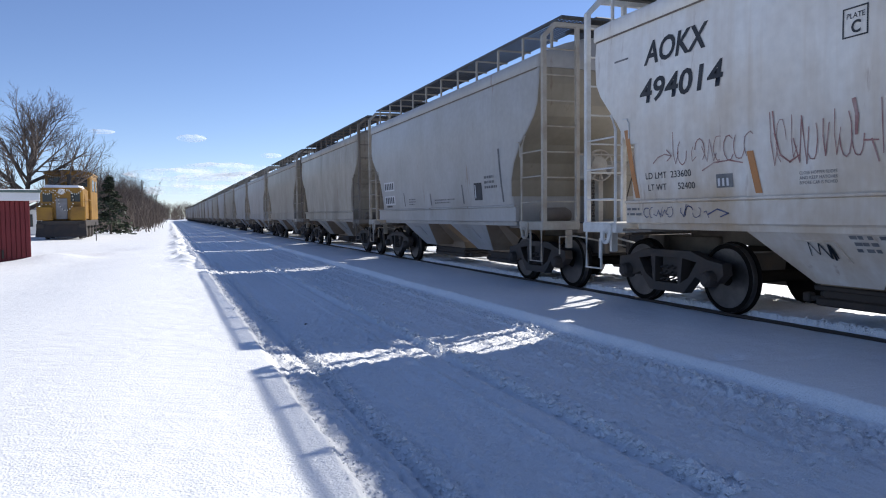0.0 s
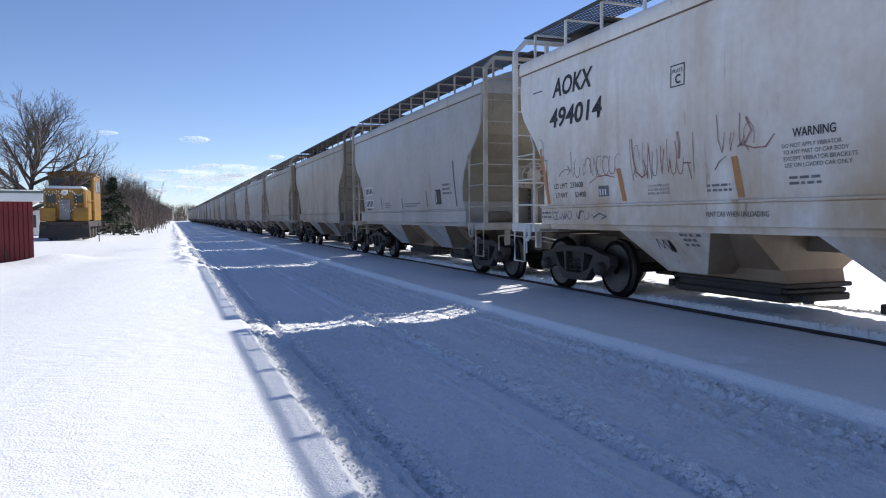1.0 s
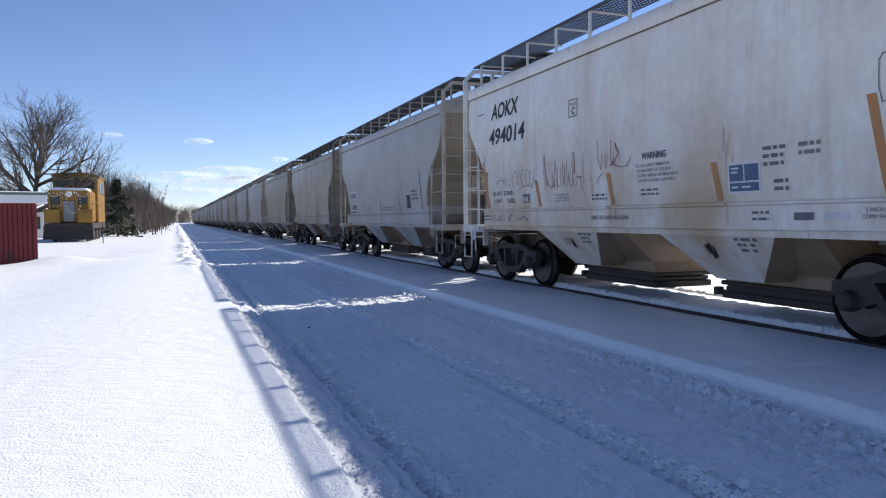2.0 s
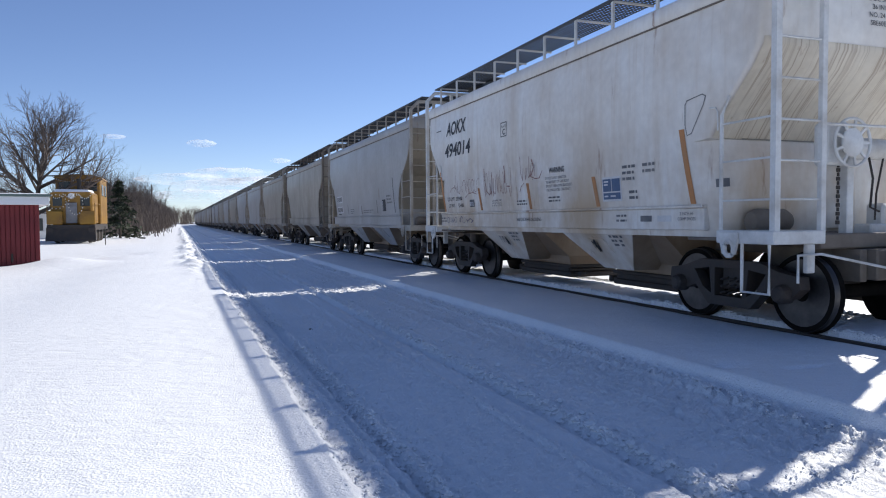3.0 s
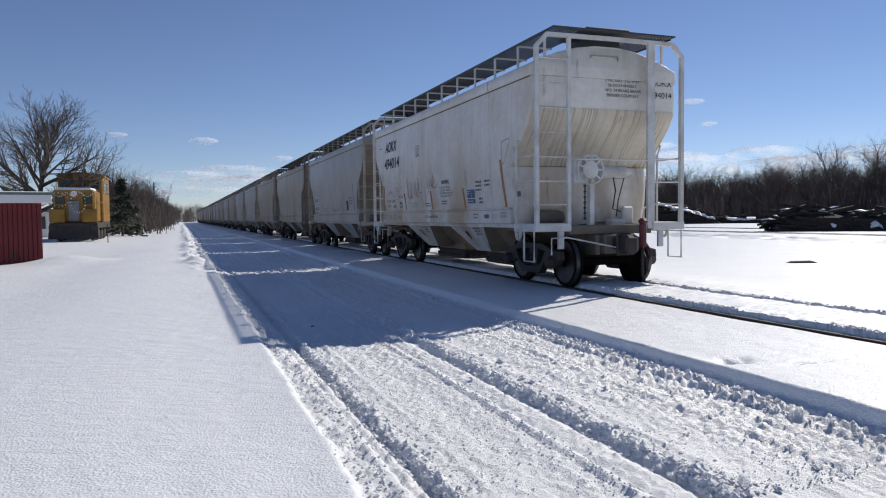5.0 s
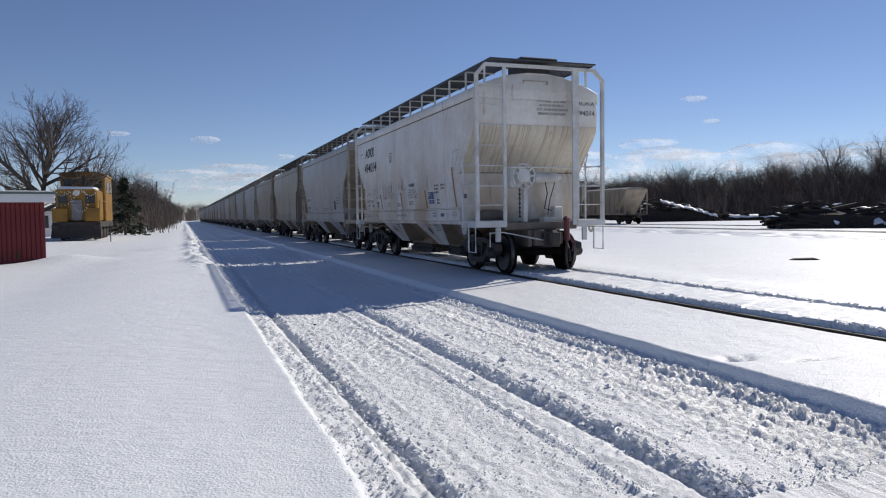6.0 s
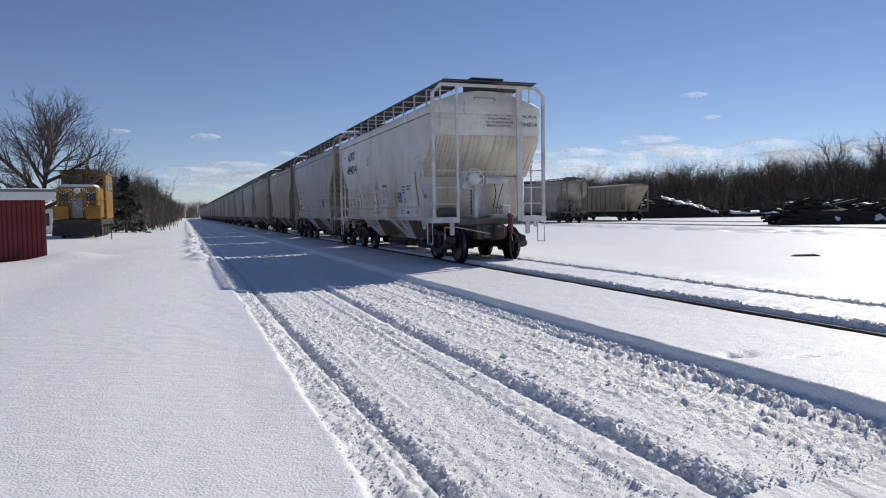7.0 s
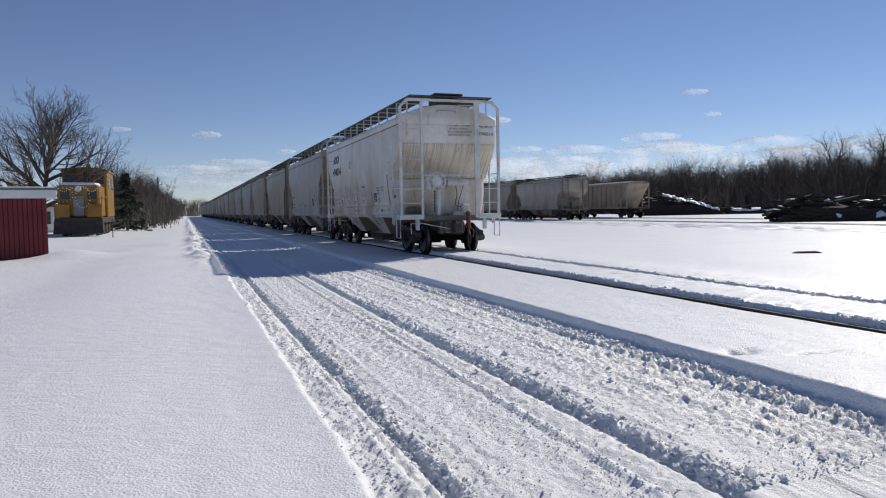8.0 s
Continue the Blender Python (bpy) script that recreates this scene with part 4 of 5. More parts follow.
for y, z0, z1, sl in ((4.47, 1.53, 2.48, 0.20), (2.28, 1.53, 2.00, 0.22), (0.03, 1.52, 1.99, 0.17), (-2.20, 1.52, 1.98, 0.20), (-4.36, 1.51, 2.45, 0.18)):
    part("orange_stripe", side_patch(Geo(), y + 0.05, y - 0.05, z0, z1, 0.006, sl), ORANGE, lead, "orange vibrator-bracket stripe")
part("placard", side_patch(Geo(), -2.34, -2.84, 1.59, 1.95, 0.006), PAPER, lead, "white-edged blue data placard")
for a in ((-2.37, -2.585, 1.735, 1.92), (-2.605, -2.81, 1.735, 1.92), (-2.37, -2.81, 1.62, 1.715)):
    part("placard_field", side_patch(Geo(), *a, 0.010), BLUE, lead, "blue printed field")
for y, z, w in ((-2.40, 1.87, 0.12), (-2.40, 1.825, 0.10), (-2.40, 1.655, 0.10), (-2.56, 1.655, 0.13)):
    part("placard_bar", side_patch(Geo(), y, y - w, z, z + 0.022, 0.013), PAPER, lead)
rr = random.Random(5)


def bars(name, y, z, rows, length, h, gap, mat, parent=None, lift=0.009):
    """Rows of short bars for writing too small to read."""
    g = Geo()
    for i in range(rows):
        yy = y
        end = y - length * rr.uniform(0.75, 1.0)
        while yy > end:
            w = rr.uniform(0.04, 0.13)
            side_patch(g, yy, max(yy - w, end), z - i * (h + gap), z - i * (h + gap) + h, lift)
            yy -= w + 0.03
    return part(name, g, mat, parent or lead, "rows of small illegible print")


part("access_panel", stroke(Geo(), [(-4.30, 2.36), (-4.265, 2.50), (-4.265, 2.74), (-4.30, 2.79), (-4.58, 2.83), (-4.64, 2.80), (-4.60, 2.70), (-4.38, 2.38), (-4.30, 2.36)], 0.013), INK_FADED, lead, "welded outline of a patch panel")
part("end_tag", side_patch(Geo(), -4.75, -4.98, 1.70, 1.80, -0.02), INK_FADED, lead)
bars("small_print", -0.66, 1.69, 2, 0.42, 0.028, 0.03, INK_FADED)
bars("small_print", -2.88, 2.05, 3, 0.36, 0.04, 0.045, INK_FADED)
bars("small_print", -3.36, 2.05, 2, 0.34, 0.04, 0.045, INK_FADED)
bars("small_print", -3.02, 1.69, 2, 0.24, 0.04, 0.04, INK_FADED)
bars("small_print", 0.58, 1.66, 2, 0.42, 0.028, 0.03, INK_FADED)
bars("small_print", -2.72, 1.36, 2, 0.30, 0.03, 0.04, INK_FADED)
bars("small_print", 4.68, 1.36, 2, 0.34, 0.03, 0.04, INK_FADED)
part("sill_tag", side_patch(Geo(), -3.30, -3.55, 1.29, 1.37, 0.006), INK_FADED, lead, "small grey tag on the sill")
part("sill_tag", side_patch(Geo(), -3.67, -3.96, 1.29, 1.37, 0.006), PAPER, lead, "small pale tag on the sill")
part("bar_tag", side_patch(Geo(), 2.93, 2.66, 1.61, 1.77, 0.006), INK_FADED, lead, "small black and white tag")
for y in (2.90, 2.83, 2.76):
    part("tag_bar", side_patch(Geo(), y, y - 0.035, 1.63, 1.72, 0.010), PAPER, lead)
part("reporting_bar", side_patch(Geo(), 4.95, 4.62, 3.46, 3.485, 0.006), INK_FADED, lead, "worn stencil bar")


def scribble(y0, y1, z0, z1, n, w, seed, mat, label):
    """Looping sprayed strokes that spell nothing."""
    q = random.Random(seed)
    for i in range(n):
        yc = y0 + (y1 - y0) * (i + 0.5) / n
        r, zc = abs(y1 - y0) / n * 0.75, (z0 + z1) / 2
        kind = q.random()
        pts = []
        if kind < 0.35:
            a0, turn = q.uniform(0, 6), q.uniform(2.5, 5.5)
            for k in range(9):
                t = a0 + turn * k / 8
                pts.append((yc + r * 0.7 * math.cos(t), zc + (z1 - z0) * 0.42 * math.sin(t) + q.uniform(-0.01, 0.01)))
        elif kind < 0.7:
            lean = q.uniform(-0.5, 0.5) * r
            pts = [(yc + lean, z1 + q.uniform(-0.12, 0.12)), (yc + lean * 0.4, zc), (yc - lean * 0.3 - r * 0.3, z0 + q.uniform(0, 0.1)), (yc - r * 0.8, zc + q.uniform(-0.08, 0.12))]
        else:
            pts = [(yc + r, zc + q.uniform(-0.1, 0.1)), (yc + r * 0.3, z0 + 0.03), (yc - r * 0.1, z1 - 0.05), (yc - r * 0.6, z0 + q.uniform(0, 0.1)), (yc - r, zc + q.uniform(-0.1, 0.1))]
        part("graffiti_stroke", stroke(Geo(), pts, w * q.uniform(0.5, 0.95)), mat, lead, label)


scribble(3.75, 2.30, 1.90, 2.24, 9, 0.016, 11, SPRAY_RED, "thin maroon graffiti stroke")
scribble(2.14, 0.98, 1.80, 2.34, 9, 0.017, 12, SPRAY_RED, "thin maroon graffiti stroke")
scribble(0.42, -0.20, 2.02, 2.38, 4, 0.017, 17, SPRAY_RED, "thin maroon graffiti stroke")
RED_LINES = (([(4.08, 1.98), (3.98, 2.05), (3.84, 2.08), (3.72, 2.05)], 0.016), ([(3.80, 2.13), (3.71, 2.05), (3.80, 1.99)], 0.016),
             ([(2.05, 2.38), (2.03, 2.15), (1.96, 1.92), (1.84, 1.84), (1.72, 1.90)], 0.022), ([(1.08, 2.36), (1.05, 2.22), (1.06, 2.06)], 0.045),
             ([(0.98, 1.98), (0.84, 1.97)], 0.02), ([(0.90, 1.98), (0.84, 1.78)], 0.02), ([(0.80, 2.34), (0.79, 1.85)], 0.014),
             ([(-0.09, 2.40), (-0.16, 2.26), (-0.07, 2.14), (0.04, 2.10)], 0.03), ([(0.02, 2.12), (-0.20, 2.06), (-0.36, 2.06), (-0.48, 2.18)], 0.018),
             ([(0.42, 1.86), (0.36, 1.94), (0.24, 2.00)], 0.016), ([(3.15, 1.83), (2.95, 1.91), (2.70, 1.92), (2.50, 1.88)], 0.018))
for pts, w in RED_LINES:
    part("graffiti_stroke", stroke(Geo(), pts, w), SPRAY_RED, lead, "maroon graffiti stroke")
scribble(4.30, 3.70, 1.25, 1.41, 5, 0.018, 21, SPRAY_BLUE, "dark blue graffiti stroke on the sill")
scribble(3.60, 3.05, 1.25, 1.41, 4, 0.018, 25, SPRAY_BLUE, "dark blue graffiti stroke on the sill")
part("graffiti_stroke", stroke(Geo(), [(3.05, 1.30), (2.90, 1.36), (2.72, 1.31), (2.84, 1.27)], 0.018), SPRAY_BLUE, lead, "dark blue arrow on the sill")

# writing on the lead car's rear end plate and discharge bays
def end_letters(text, size, x, z, mat, y=-HALF + 0.19):
    cu = bpy.data.curves.new("letters", "FONT")
    cu.body, cu.size, cu.resolution_u = text, size, 3
    tmp = bpy.data.objects.new("letters", cu)
    me = bpy.data.meshes.new_from_object(tmp)
    bpy.data.objects.remove(tmp)
    for v in me.vertices:
        v.co = (x + v.co.x, y, z + v.co.y)
    part("lettering", me, mat, lead, "small black end lettering")


end_letters("AOKX", 0.165, 1.00, 3.80, INK)
end_letters("494014", 0.165, 0.98, 3.57, INK)
for i, row in enumerate(("SPRG", "7 OC D5   5 IC D5", "2 OC 5062  2 IC 5063", "36 INCH WHEELS", "NO. 24 BRAKE BEAMS", "SBE60EE COUPLERS")):
    end_letters(row, 0.082, (0.20, 0.0, -0.03, 0.03, -0.02, 0.0)[i], 4.02 - i * 0.093, INK)
part("end_bracket", Geo().box(-0.36, 0.24, -HALF + 0.15, -HALF + 0.20, 4.285, 4.30, 0.004).box(-0.36, -0.345, -HALF + 0.15, -HALF + 0.19, 4.24, 4.285, 0.004).box(0.225, 0.24, -HALF + 0.15, -HALF + 0.19, 4.22, 4.285, 0.004), RUSTY, lead, "thin rusty bracket on the end plate")


def bay_marks(c):
    g = Geo()
    q = random.Random(int(c * 10) + 90)
    def on(yy, zz):
        return (-(0.95 + (zz - 0.53) * 0.788 + 0.048), yy, zz)

    yy, zz, up = c + 0.20, 0.85, True
    for i in range(13):
        y1, z1 = yy - q.uniform(-0.03, 0.075), (0.98 if up else 0.85) + q.uniform(-0.05, 0.03)
        d = q.uniform(0.006, 0.016)
        g.add([on(yy + d, zz), on(yy - d, zz), on(y1 - d, z1), on(y1 + d, z1)], [(0, 1, 2, 3)])
        yy, zz, up = y1, z1, not up
    part("bay_scrawl", g, INK, lead, "black sprayed scrawl on the bay")
    g = Geo()
    for i in range(3):
        for k in range(4):
            y, z = c - 0.34 - k * 0.10 - 0.05 * q.random(), 1.08 - i * 0.065
            if i and k == 3:
                continue
            w = q.uniform(0.05, 0.085)
            g.add([on2(y, z), on2(y - w, z), on2(y - w, z - 0.035), on2(y, z - 0.035)], [(0, 1, 2, 3)])
    part("small_print", g, INK_FADED, lead, "rows of small illegible print")


def on2(yy, zz):
    return (-(0.95 + (zz - 0.53) * 0.788 + 0.024), yy, zz)


for c in (1.62, -1.91):
    bay_marks(c)

# slope of the rear end, tan for warm snow bounce, and the flashing rear-end device on its coupler
# Base tan paints the warm light thrown up by the snow; streaks are rust.
SLOPE_BOUNCE = car_paint("bounce_tan_slope", (0.66, 0.60, 0.49), (0.46, 0.37, 0.26), (0.28, 0.16, 0.09), 0.75, 0.2)
d_nt, d_nd = SLOPE_BOUNCE.node_tree, SLOPE_BOUNCE.node_tree.nodes
d_co, d_mp, d_no, d_rg, d_mx = d_nd.new("ShaderNodeTexCoord"), d_nd.new("ShaderNodeMapping"), d_nd.new("ShaderNodeTexNoise"), d_nd.new("ShaderNodeMapRange"), d_nd.new("ShaderNodeMix")
d_mp.inputs["Scale"].default_value = (26, 0.5, 0.5)      # run-off streaks straight down the slope
d_no.inputs["Scale"].default_value, d_no.inputs["Detail"].default_value = 1.0, 4.0
d_rg.inputs["From Min"].default_value, d_rg.inputs["From Max"].default_value, d_rg.inputs["To Max"].default_value = 0.52, 0.66, 0.6
d_mx.data_type = "RGBA"
d_mx.inputs["B"].default_value = (0.27, 0.19, 0.12, 1)
d_nt.links.new(d_co.outputs["Object"], d_mp.inputs["Vector"])
d_nt.links.new(d_mp.outputs["Vector"], d_no.inputs["Vector"])
d_nt.links.new(d_no.outputs["Fac"], d_rg.inputs["Value"])
d_nt.links.new(d_rg.outputs["Result"], d_mx.inputs["Factor"])
d_in = d_nd["Principled BSDF"].inputs["Base Color"]
d_nt.links.new(d_in.links[0].from_socket, d_mx.inputs["A"])
d_nt.links.new(d_mx.outputs["Result"], d_in)
low = [(z, np.interp(z, [k[0] for k in ROUND_SIDE], [k[1] for k in ROUND_SIDE]), np.interp(z, [k[0] for k in ROUND_SIDE], [k[2] for k in ROUND_SIDE])) for z in (2.29, 2.45, 2.60, 2.85, 3.05, 3.25, 3.32)]
slope = [[(f * (w - corner(z) * 0.75), -(HALF - e + 0.008), z) for z, w, e in low] for f in (-1.0, -0.33, 0.33, 1.0)]
part("slope_sheet", Geo().loft(slope, cap=False, closed=False), SLOPE_BOUNCE, lead, "rust-streaked end slope sheet, its tan standing in for snow bounce", smooth=True)
part("slope_seam", Geo().tube([(-1.1, -(HALF - 1.01), 2.285), (1.1, -(HALF - 1.01), 2.285)], 0.015, 5), RUSTY, lead)
eot = Geo().box(0.30, 0.43, -HALF - 0.50, -HALF - 0.38, 0.72, 1.20, 0.04).box(0.285, 0.445, -HALF - 0.53, -HALF - 0.36, 1.15, 1.27, 0.05)
part("rear_end_device", eot, HOSE_RED, lead, "dark red end-of-train marker on the coupler")
part("device_hose", Geo().tube([(0.36, -HALF - 0.44, 0.74), (0.33, -HALF - 0.48, 0.5), (0.36, -HALF - 0.44, 0.25), (0.42, -HALF - 0.42, 0.10)], 0.03, 8), STEEL, lead, "hanging black air hose")
part("device_strap", Geo().tube([(0.43, -HALF - 0.44, 0.8), (0.54, -HALF - 0.44, 0.66), (0.50, -HALF - 0.44, 0.5)], 0.025, 6), HOSE_RED, lead)

# markings on the second car: two white number panels, a dark placard and short stripes
for y, z in ((4.05, 2.02), (4.05, 1.62)):
    part("number_panel", side_patch(Geo(), y, y - 1.0, z, z + 0.26, 0.006), PAPER, plain, "white panel with a painted-over number")
    for i in range(5):
        part("number_bar", side_patch(Geo(), y - 0.08 - i * 0.18, y - 0.18 - i * 0.18, z + 0.04, z + 0.22, 0.011), INK, plain)
part("placard", side_patch(Geo(), -2.65, -3.05, 1.62, 1.98, 0.006), INK, plain, "black data placard")
part("placard_edge", side_patch(Geo(), -2.70, -2.74, 1.66, 1.94, 0.010), PAPER, plain)
for y, z1 in ((2.2, 1.92), (0.1, 1.85), (-2.0, 1.98), (-4.0, 2.6)):
    part("dark_stripe", side_patch(Geo(), y, y - 0.07, 1.56, z1, 0.006, 0.12), INK_FADED, plain, "faded dark bracket stripe")
bars("small_print", -3.2, 2.05, 3, 0.6, 0.05, 0.05, INK_FADED, plain)
bars("small_print", 1.8, 1.72, 3, 0.6, 0.03, 0.035, INK_FADED, plain)
bars("small_print", -0.2, 1.66, 2, 1.3, 0.03, 0.035, INK_FADED, plain)
bars("small_print", 3.9, 1.55, 1, 0.6, 0.05, 0.05, INK, plain)


# ---- stored cars in the yard ----
def build_ribbed(at):
    car = thing("ribbed_hopper_car", "ochre ribbed hopper car with rust stains, parked in the yard", "freight car", "stored cars in the yard", at)
    rings = []
    for z, w, e in ((1.1, 1.42, 2.6), (2.0, 1.45, 1.9), (3.9, 1.45, 0.25), (4.05, 1.40, 0.25), (4.25, 0.7, 0.3)):
        L = HALF + 1.2 - e
        rings.append([(-w, -L, z), (w, -L, z), (w, L, z), (-w, L, z)])
    part("body", Geo().loft(rings), FAR_TAN, car)
    for s in (-1, 1):
        part("top_chord", Geo().box(*sorted((s * 1.44, s * 1.56)), -6.5, 6.5, 3.85, 4.0, 0.01), FAR_TAN, car)
        part("side_sill", Geo().box(*sorted((s * 1.42, s * 1.56)), -6.5, 6.5, 1.05, 1.3, 0.01), FAR_TAN, car)
        for i in range(11):
            y = -5.2 + i * 1.04
            part("rib", Geo().box(*sorted((s * 1.42, s * 1.55)), y - 0.06, y + 0.06, 1.25, 3.9, 0.01), FAR_TAN, car)
        for k in (-1, 1):
            part("corner_post", Geo().box(*sorted((s * 1.45, s * 1.55)), *sorted((k * 6.4, k * 6.5)), 1.1, 4.0, 0.01), FAR_TAN, car)
            for i in range(6):
                part("rung", Geo().tube([(s * 1.5, k * 6.45, 1.4 + 0.42 * i), (s * 0.95, k * 6.45, 1.4 + 0.42 * i)], 0.015, 5), FAR_TAN, car)
    for k in (-1, 1):
        part("end_platform", Geo().box(-1.5, 1.5, *sorted((k * 5.6, k * 6.5)), 1.0, 1.14, 0.01), STEEL, car)
        part("coupler", Geo().box(-0.15, 0.15, *sorted((k * 6.4, k * 7.1)), 0.68, 0.95, 0.03), STEEL, car)
    part("center_sill", Geo().box(-0.2, 0.2, -6.4, 6.4, 0.75, 1.1, 0.01), STEEL, car)
    part("running_board", Geo().box(-0.4, 0.4, -6.5, 6.5, 4.28, 4.33), GRATE, car)
    for c in (-2.2, 0.6, 3.2):
        part("hopper_bay", Geo().loft([[(-1.4, c - 1.2, 1.12), (1.4, c - 1.2, 1.12), (1.4, c + 1.2, 1.12), (-1.4, c + 1.2, 1.12)], [(-0.6, c - 0.4, 0.4), (0.6, c - 0.4, 0.4), (0.6, c + 0.4, 0.4), (-0.6, c + 0.4, 0.4)]]), STEEL, car)
    for y in (-5.0, 5.0):
        build_truck(car, y)
    return car


for i in range(5):
    stored = copy_thing(worn if i != 1 else pale, pose(31.5, 67.0 + HALF + i * PITCH, 0.0, 0, 0, 180 if i % 2 else 0))
    tagged(stored, "dirty weathered covered hopper car parked in the yard" if i != 1 else "tan covered hopper car parked in the yard", "freight car", "stored cars in the yard")
ribbed = build_ribbed(pose(41.8, 70.6 + 6.5, 0.0))
for i in range(1, 3):
    copy_thing(ribbed, pose(41.8, 70.6 + 6.5 + i * 14.0, 0.0))
for x in (31.5, 41.8):
    for k in (-0.7525, 0.7525):
        build_rail("yard_rail", x + k, 30, 300)


# ---- yellow engine on display, with a string of bulbs ----
def build_engine():
    en = thing("yellow_engine", "small yellow switch engine hung with bulbs, parked in snow", "locomotive", at=pose(-13.62, 48.0, 0.08))
    en.scale = (1.09, 1.0, 1.0)
    part("frame", Geo().box(-1.2, 1.2, 0.0, 8.2, 0.78, 1.12, 0.03), STEEL, en, "black engine frame")
    part("pilot", Geo().loft([[(-1.25, -0.25, 0.15), (1.25, -0.25, 0.15), (1.25, 0.1, 0.15), (-1.25, 0.1, 0.15)], [(-1.2, -0.05, 0.85), (1.2, -0.05, 0.85), (1.2, 0.1, 0.85), (-1.2, 0.1, 0.85)]]), STEEL, en, "black front pilot plate")
    for s in (-1, 1):
        part("step_well", Geo().box(*sorted((s * 0.85, s * 1.22)), -0.1, 0.35, 0.25, 0.95, 0.02), STEEL, en)
    part("hood", Geo().box(-1.05, 1.05, 0.35, 3.6, 1.12, 3.10, 0.10), YELLOW, en)
    part("hood_snow", Geo().loft([[(-0.9, 0.45, 3.10), (0.9, 0.45, 3.10), (0.9, 3.4, 3.10), (-0.9, 3.4, 3.10)], [(-0.75, 0.55, 3.27), (0.8, 0.55, 3.24), (0.8, 3.4, 3.3), (-0.7, 3.4, 3.3)]]), SNOW, en, "snow lying on the hood", smooth=True)
    part("radiator", Geo().box(-0.28, 0.28, 0.28, 0.36, 1.2, 2.45, 0.02), SCREEN, en, "grey radiator screen")
    for s in (-1, 1):
        part("hood_window", Geo().box(*sorted((s * 0.45, s * 0.92)), 0.32, 0.37, 2.25, 2.75, 0.01), GLASS_DARK, en)
        part("front_box", Geo().box(*sorted((s * 0.42, s * 1.2)), 0.02, 0.36, 1.13, 1.95, 0.04), YELLOW, en)
        part("handrail", Geo().tube([(s * 1.18, 0.02, 1.9), (s * 1.18, 0.02, 2.4), (s * 1.18, 3.4, 2.4)], 0.02), YELLOW, en)
        part("side_door", Geo().box(*sorted((s * 1.03, s * 1.07)), 1.2, 3.2, 1.35, 2.75, 0.02), YELLOW, en)
    part("headlamp", Geo().lathe([(0.05, 0.22), (0.15, 0.22), (0.17, 0.3), (0.15, 0.5)], "y", (0, 0, 2.85), 14), TRIM_WHITE, en)
    ringpts = [(-1.22, 4.15), (-1.20, 4.25), (-0.7, 4.38), (0, 4.42), (0.7, 4.38), (1.20, 4.25), (1.22, 4.15)]
    part("cab", Geo().box(-1.2, 1.2, 3.6, 8.0, 1.12, 4.16, 0.06), YELLOW, en)
    part("cab_roof", Geo().loft([[(x * 1.03, y, z - 0.06) for x, z in ringpts] for y in (3.45, 8.15)]), YELLOW, en, "arched cab roof", smooth=True)
    for s in (-1, 1):
        part("cab_window", Geo().box(*sorted((s * 0.40, s * 1.02)), 3.55, 3.61, 3.28, 3.86, 0.01), GLASS_DARK, en)
        for y in (4.3, 6.2):
            part("cab_window", Geo().box(*sorted((s * 1.18, s * 1.22)), y, y + 1.1, 3.0, 3.75, 0.01), GLASS_DARK, en)
        for i in range(4):
            part("wheel", Geo().lathe([(0.05, s * 1.0), (0.42, s * 0.98), (0.5, s * 0.9), (0.52, s * 0.75)], "x", (0, 1.2 + i * 1.9, 0.5), 20), STEEL, en)
    part("exhaust_pipe", Geo().lathe([(0.10, 3.1), (0.10, 3.6), (0.12, 3.62), (0.12, 3.95), (0.05, 3.97)], "z", (0.28, 1.6, 0), 14), STEEL, en)
    part("bell", Geo().lathe([(0.03, 4.4), (0.1, 4.36), (0.13, 4.2), (0.17, 4.1)], "z", (0.25, 3.4, 0.2), 12), STEEL, en)
    bulb = Geo().lathe([(0.004, -0.045), (0.030, -0.02), (0.033, 0.015), (0.012, 0.04)], "z", n=8).mesh("bulb", True)
    wires = ([(-1.05 + 2.1 * i / 22, 0.26, 2.98 - 0.28 * abs(math.sin(3 * math.pi * i / 22))) for i in range(23)],
             [(0.25 + 0.36 * math.cos(2 * math.pi * i / 18), 0.0, 2.35 + 0.62 * math.sin(2 * math.pi * i / 18)) for i in range(19)],
             [(-0.75 + 0.5 * math.cos(2 * math.pi * i / 16), 0.26, 2.5 + 0.42 * math.sin(2 * math.pi * i / 16)) for i in range(17)],
             [(-1.1 + 2.2 * i / 20, 3.52, 4.02 - 0.14 * abs(math.sin(2 * math.pi * i / 20))) for i in range(21)])
    for w in wires:
        part("light_string", Geo().tube(w, 0.008, 4), STEEL, en)
        for p in w:
            part("bulb", bulb, BULB, en, at=pose(*p))


build_engine()


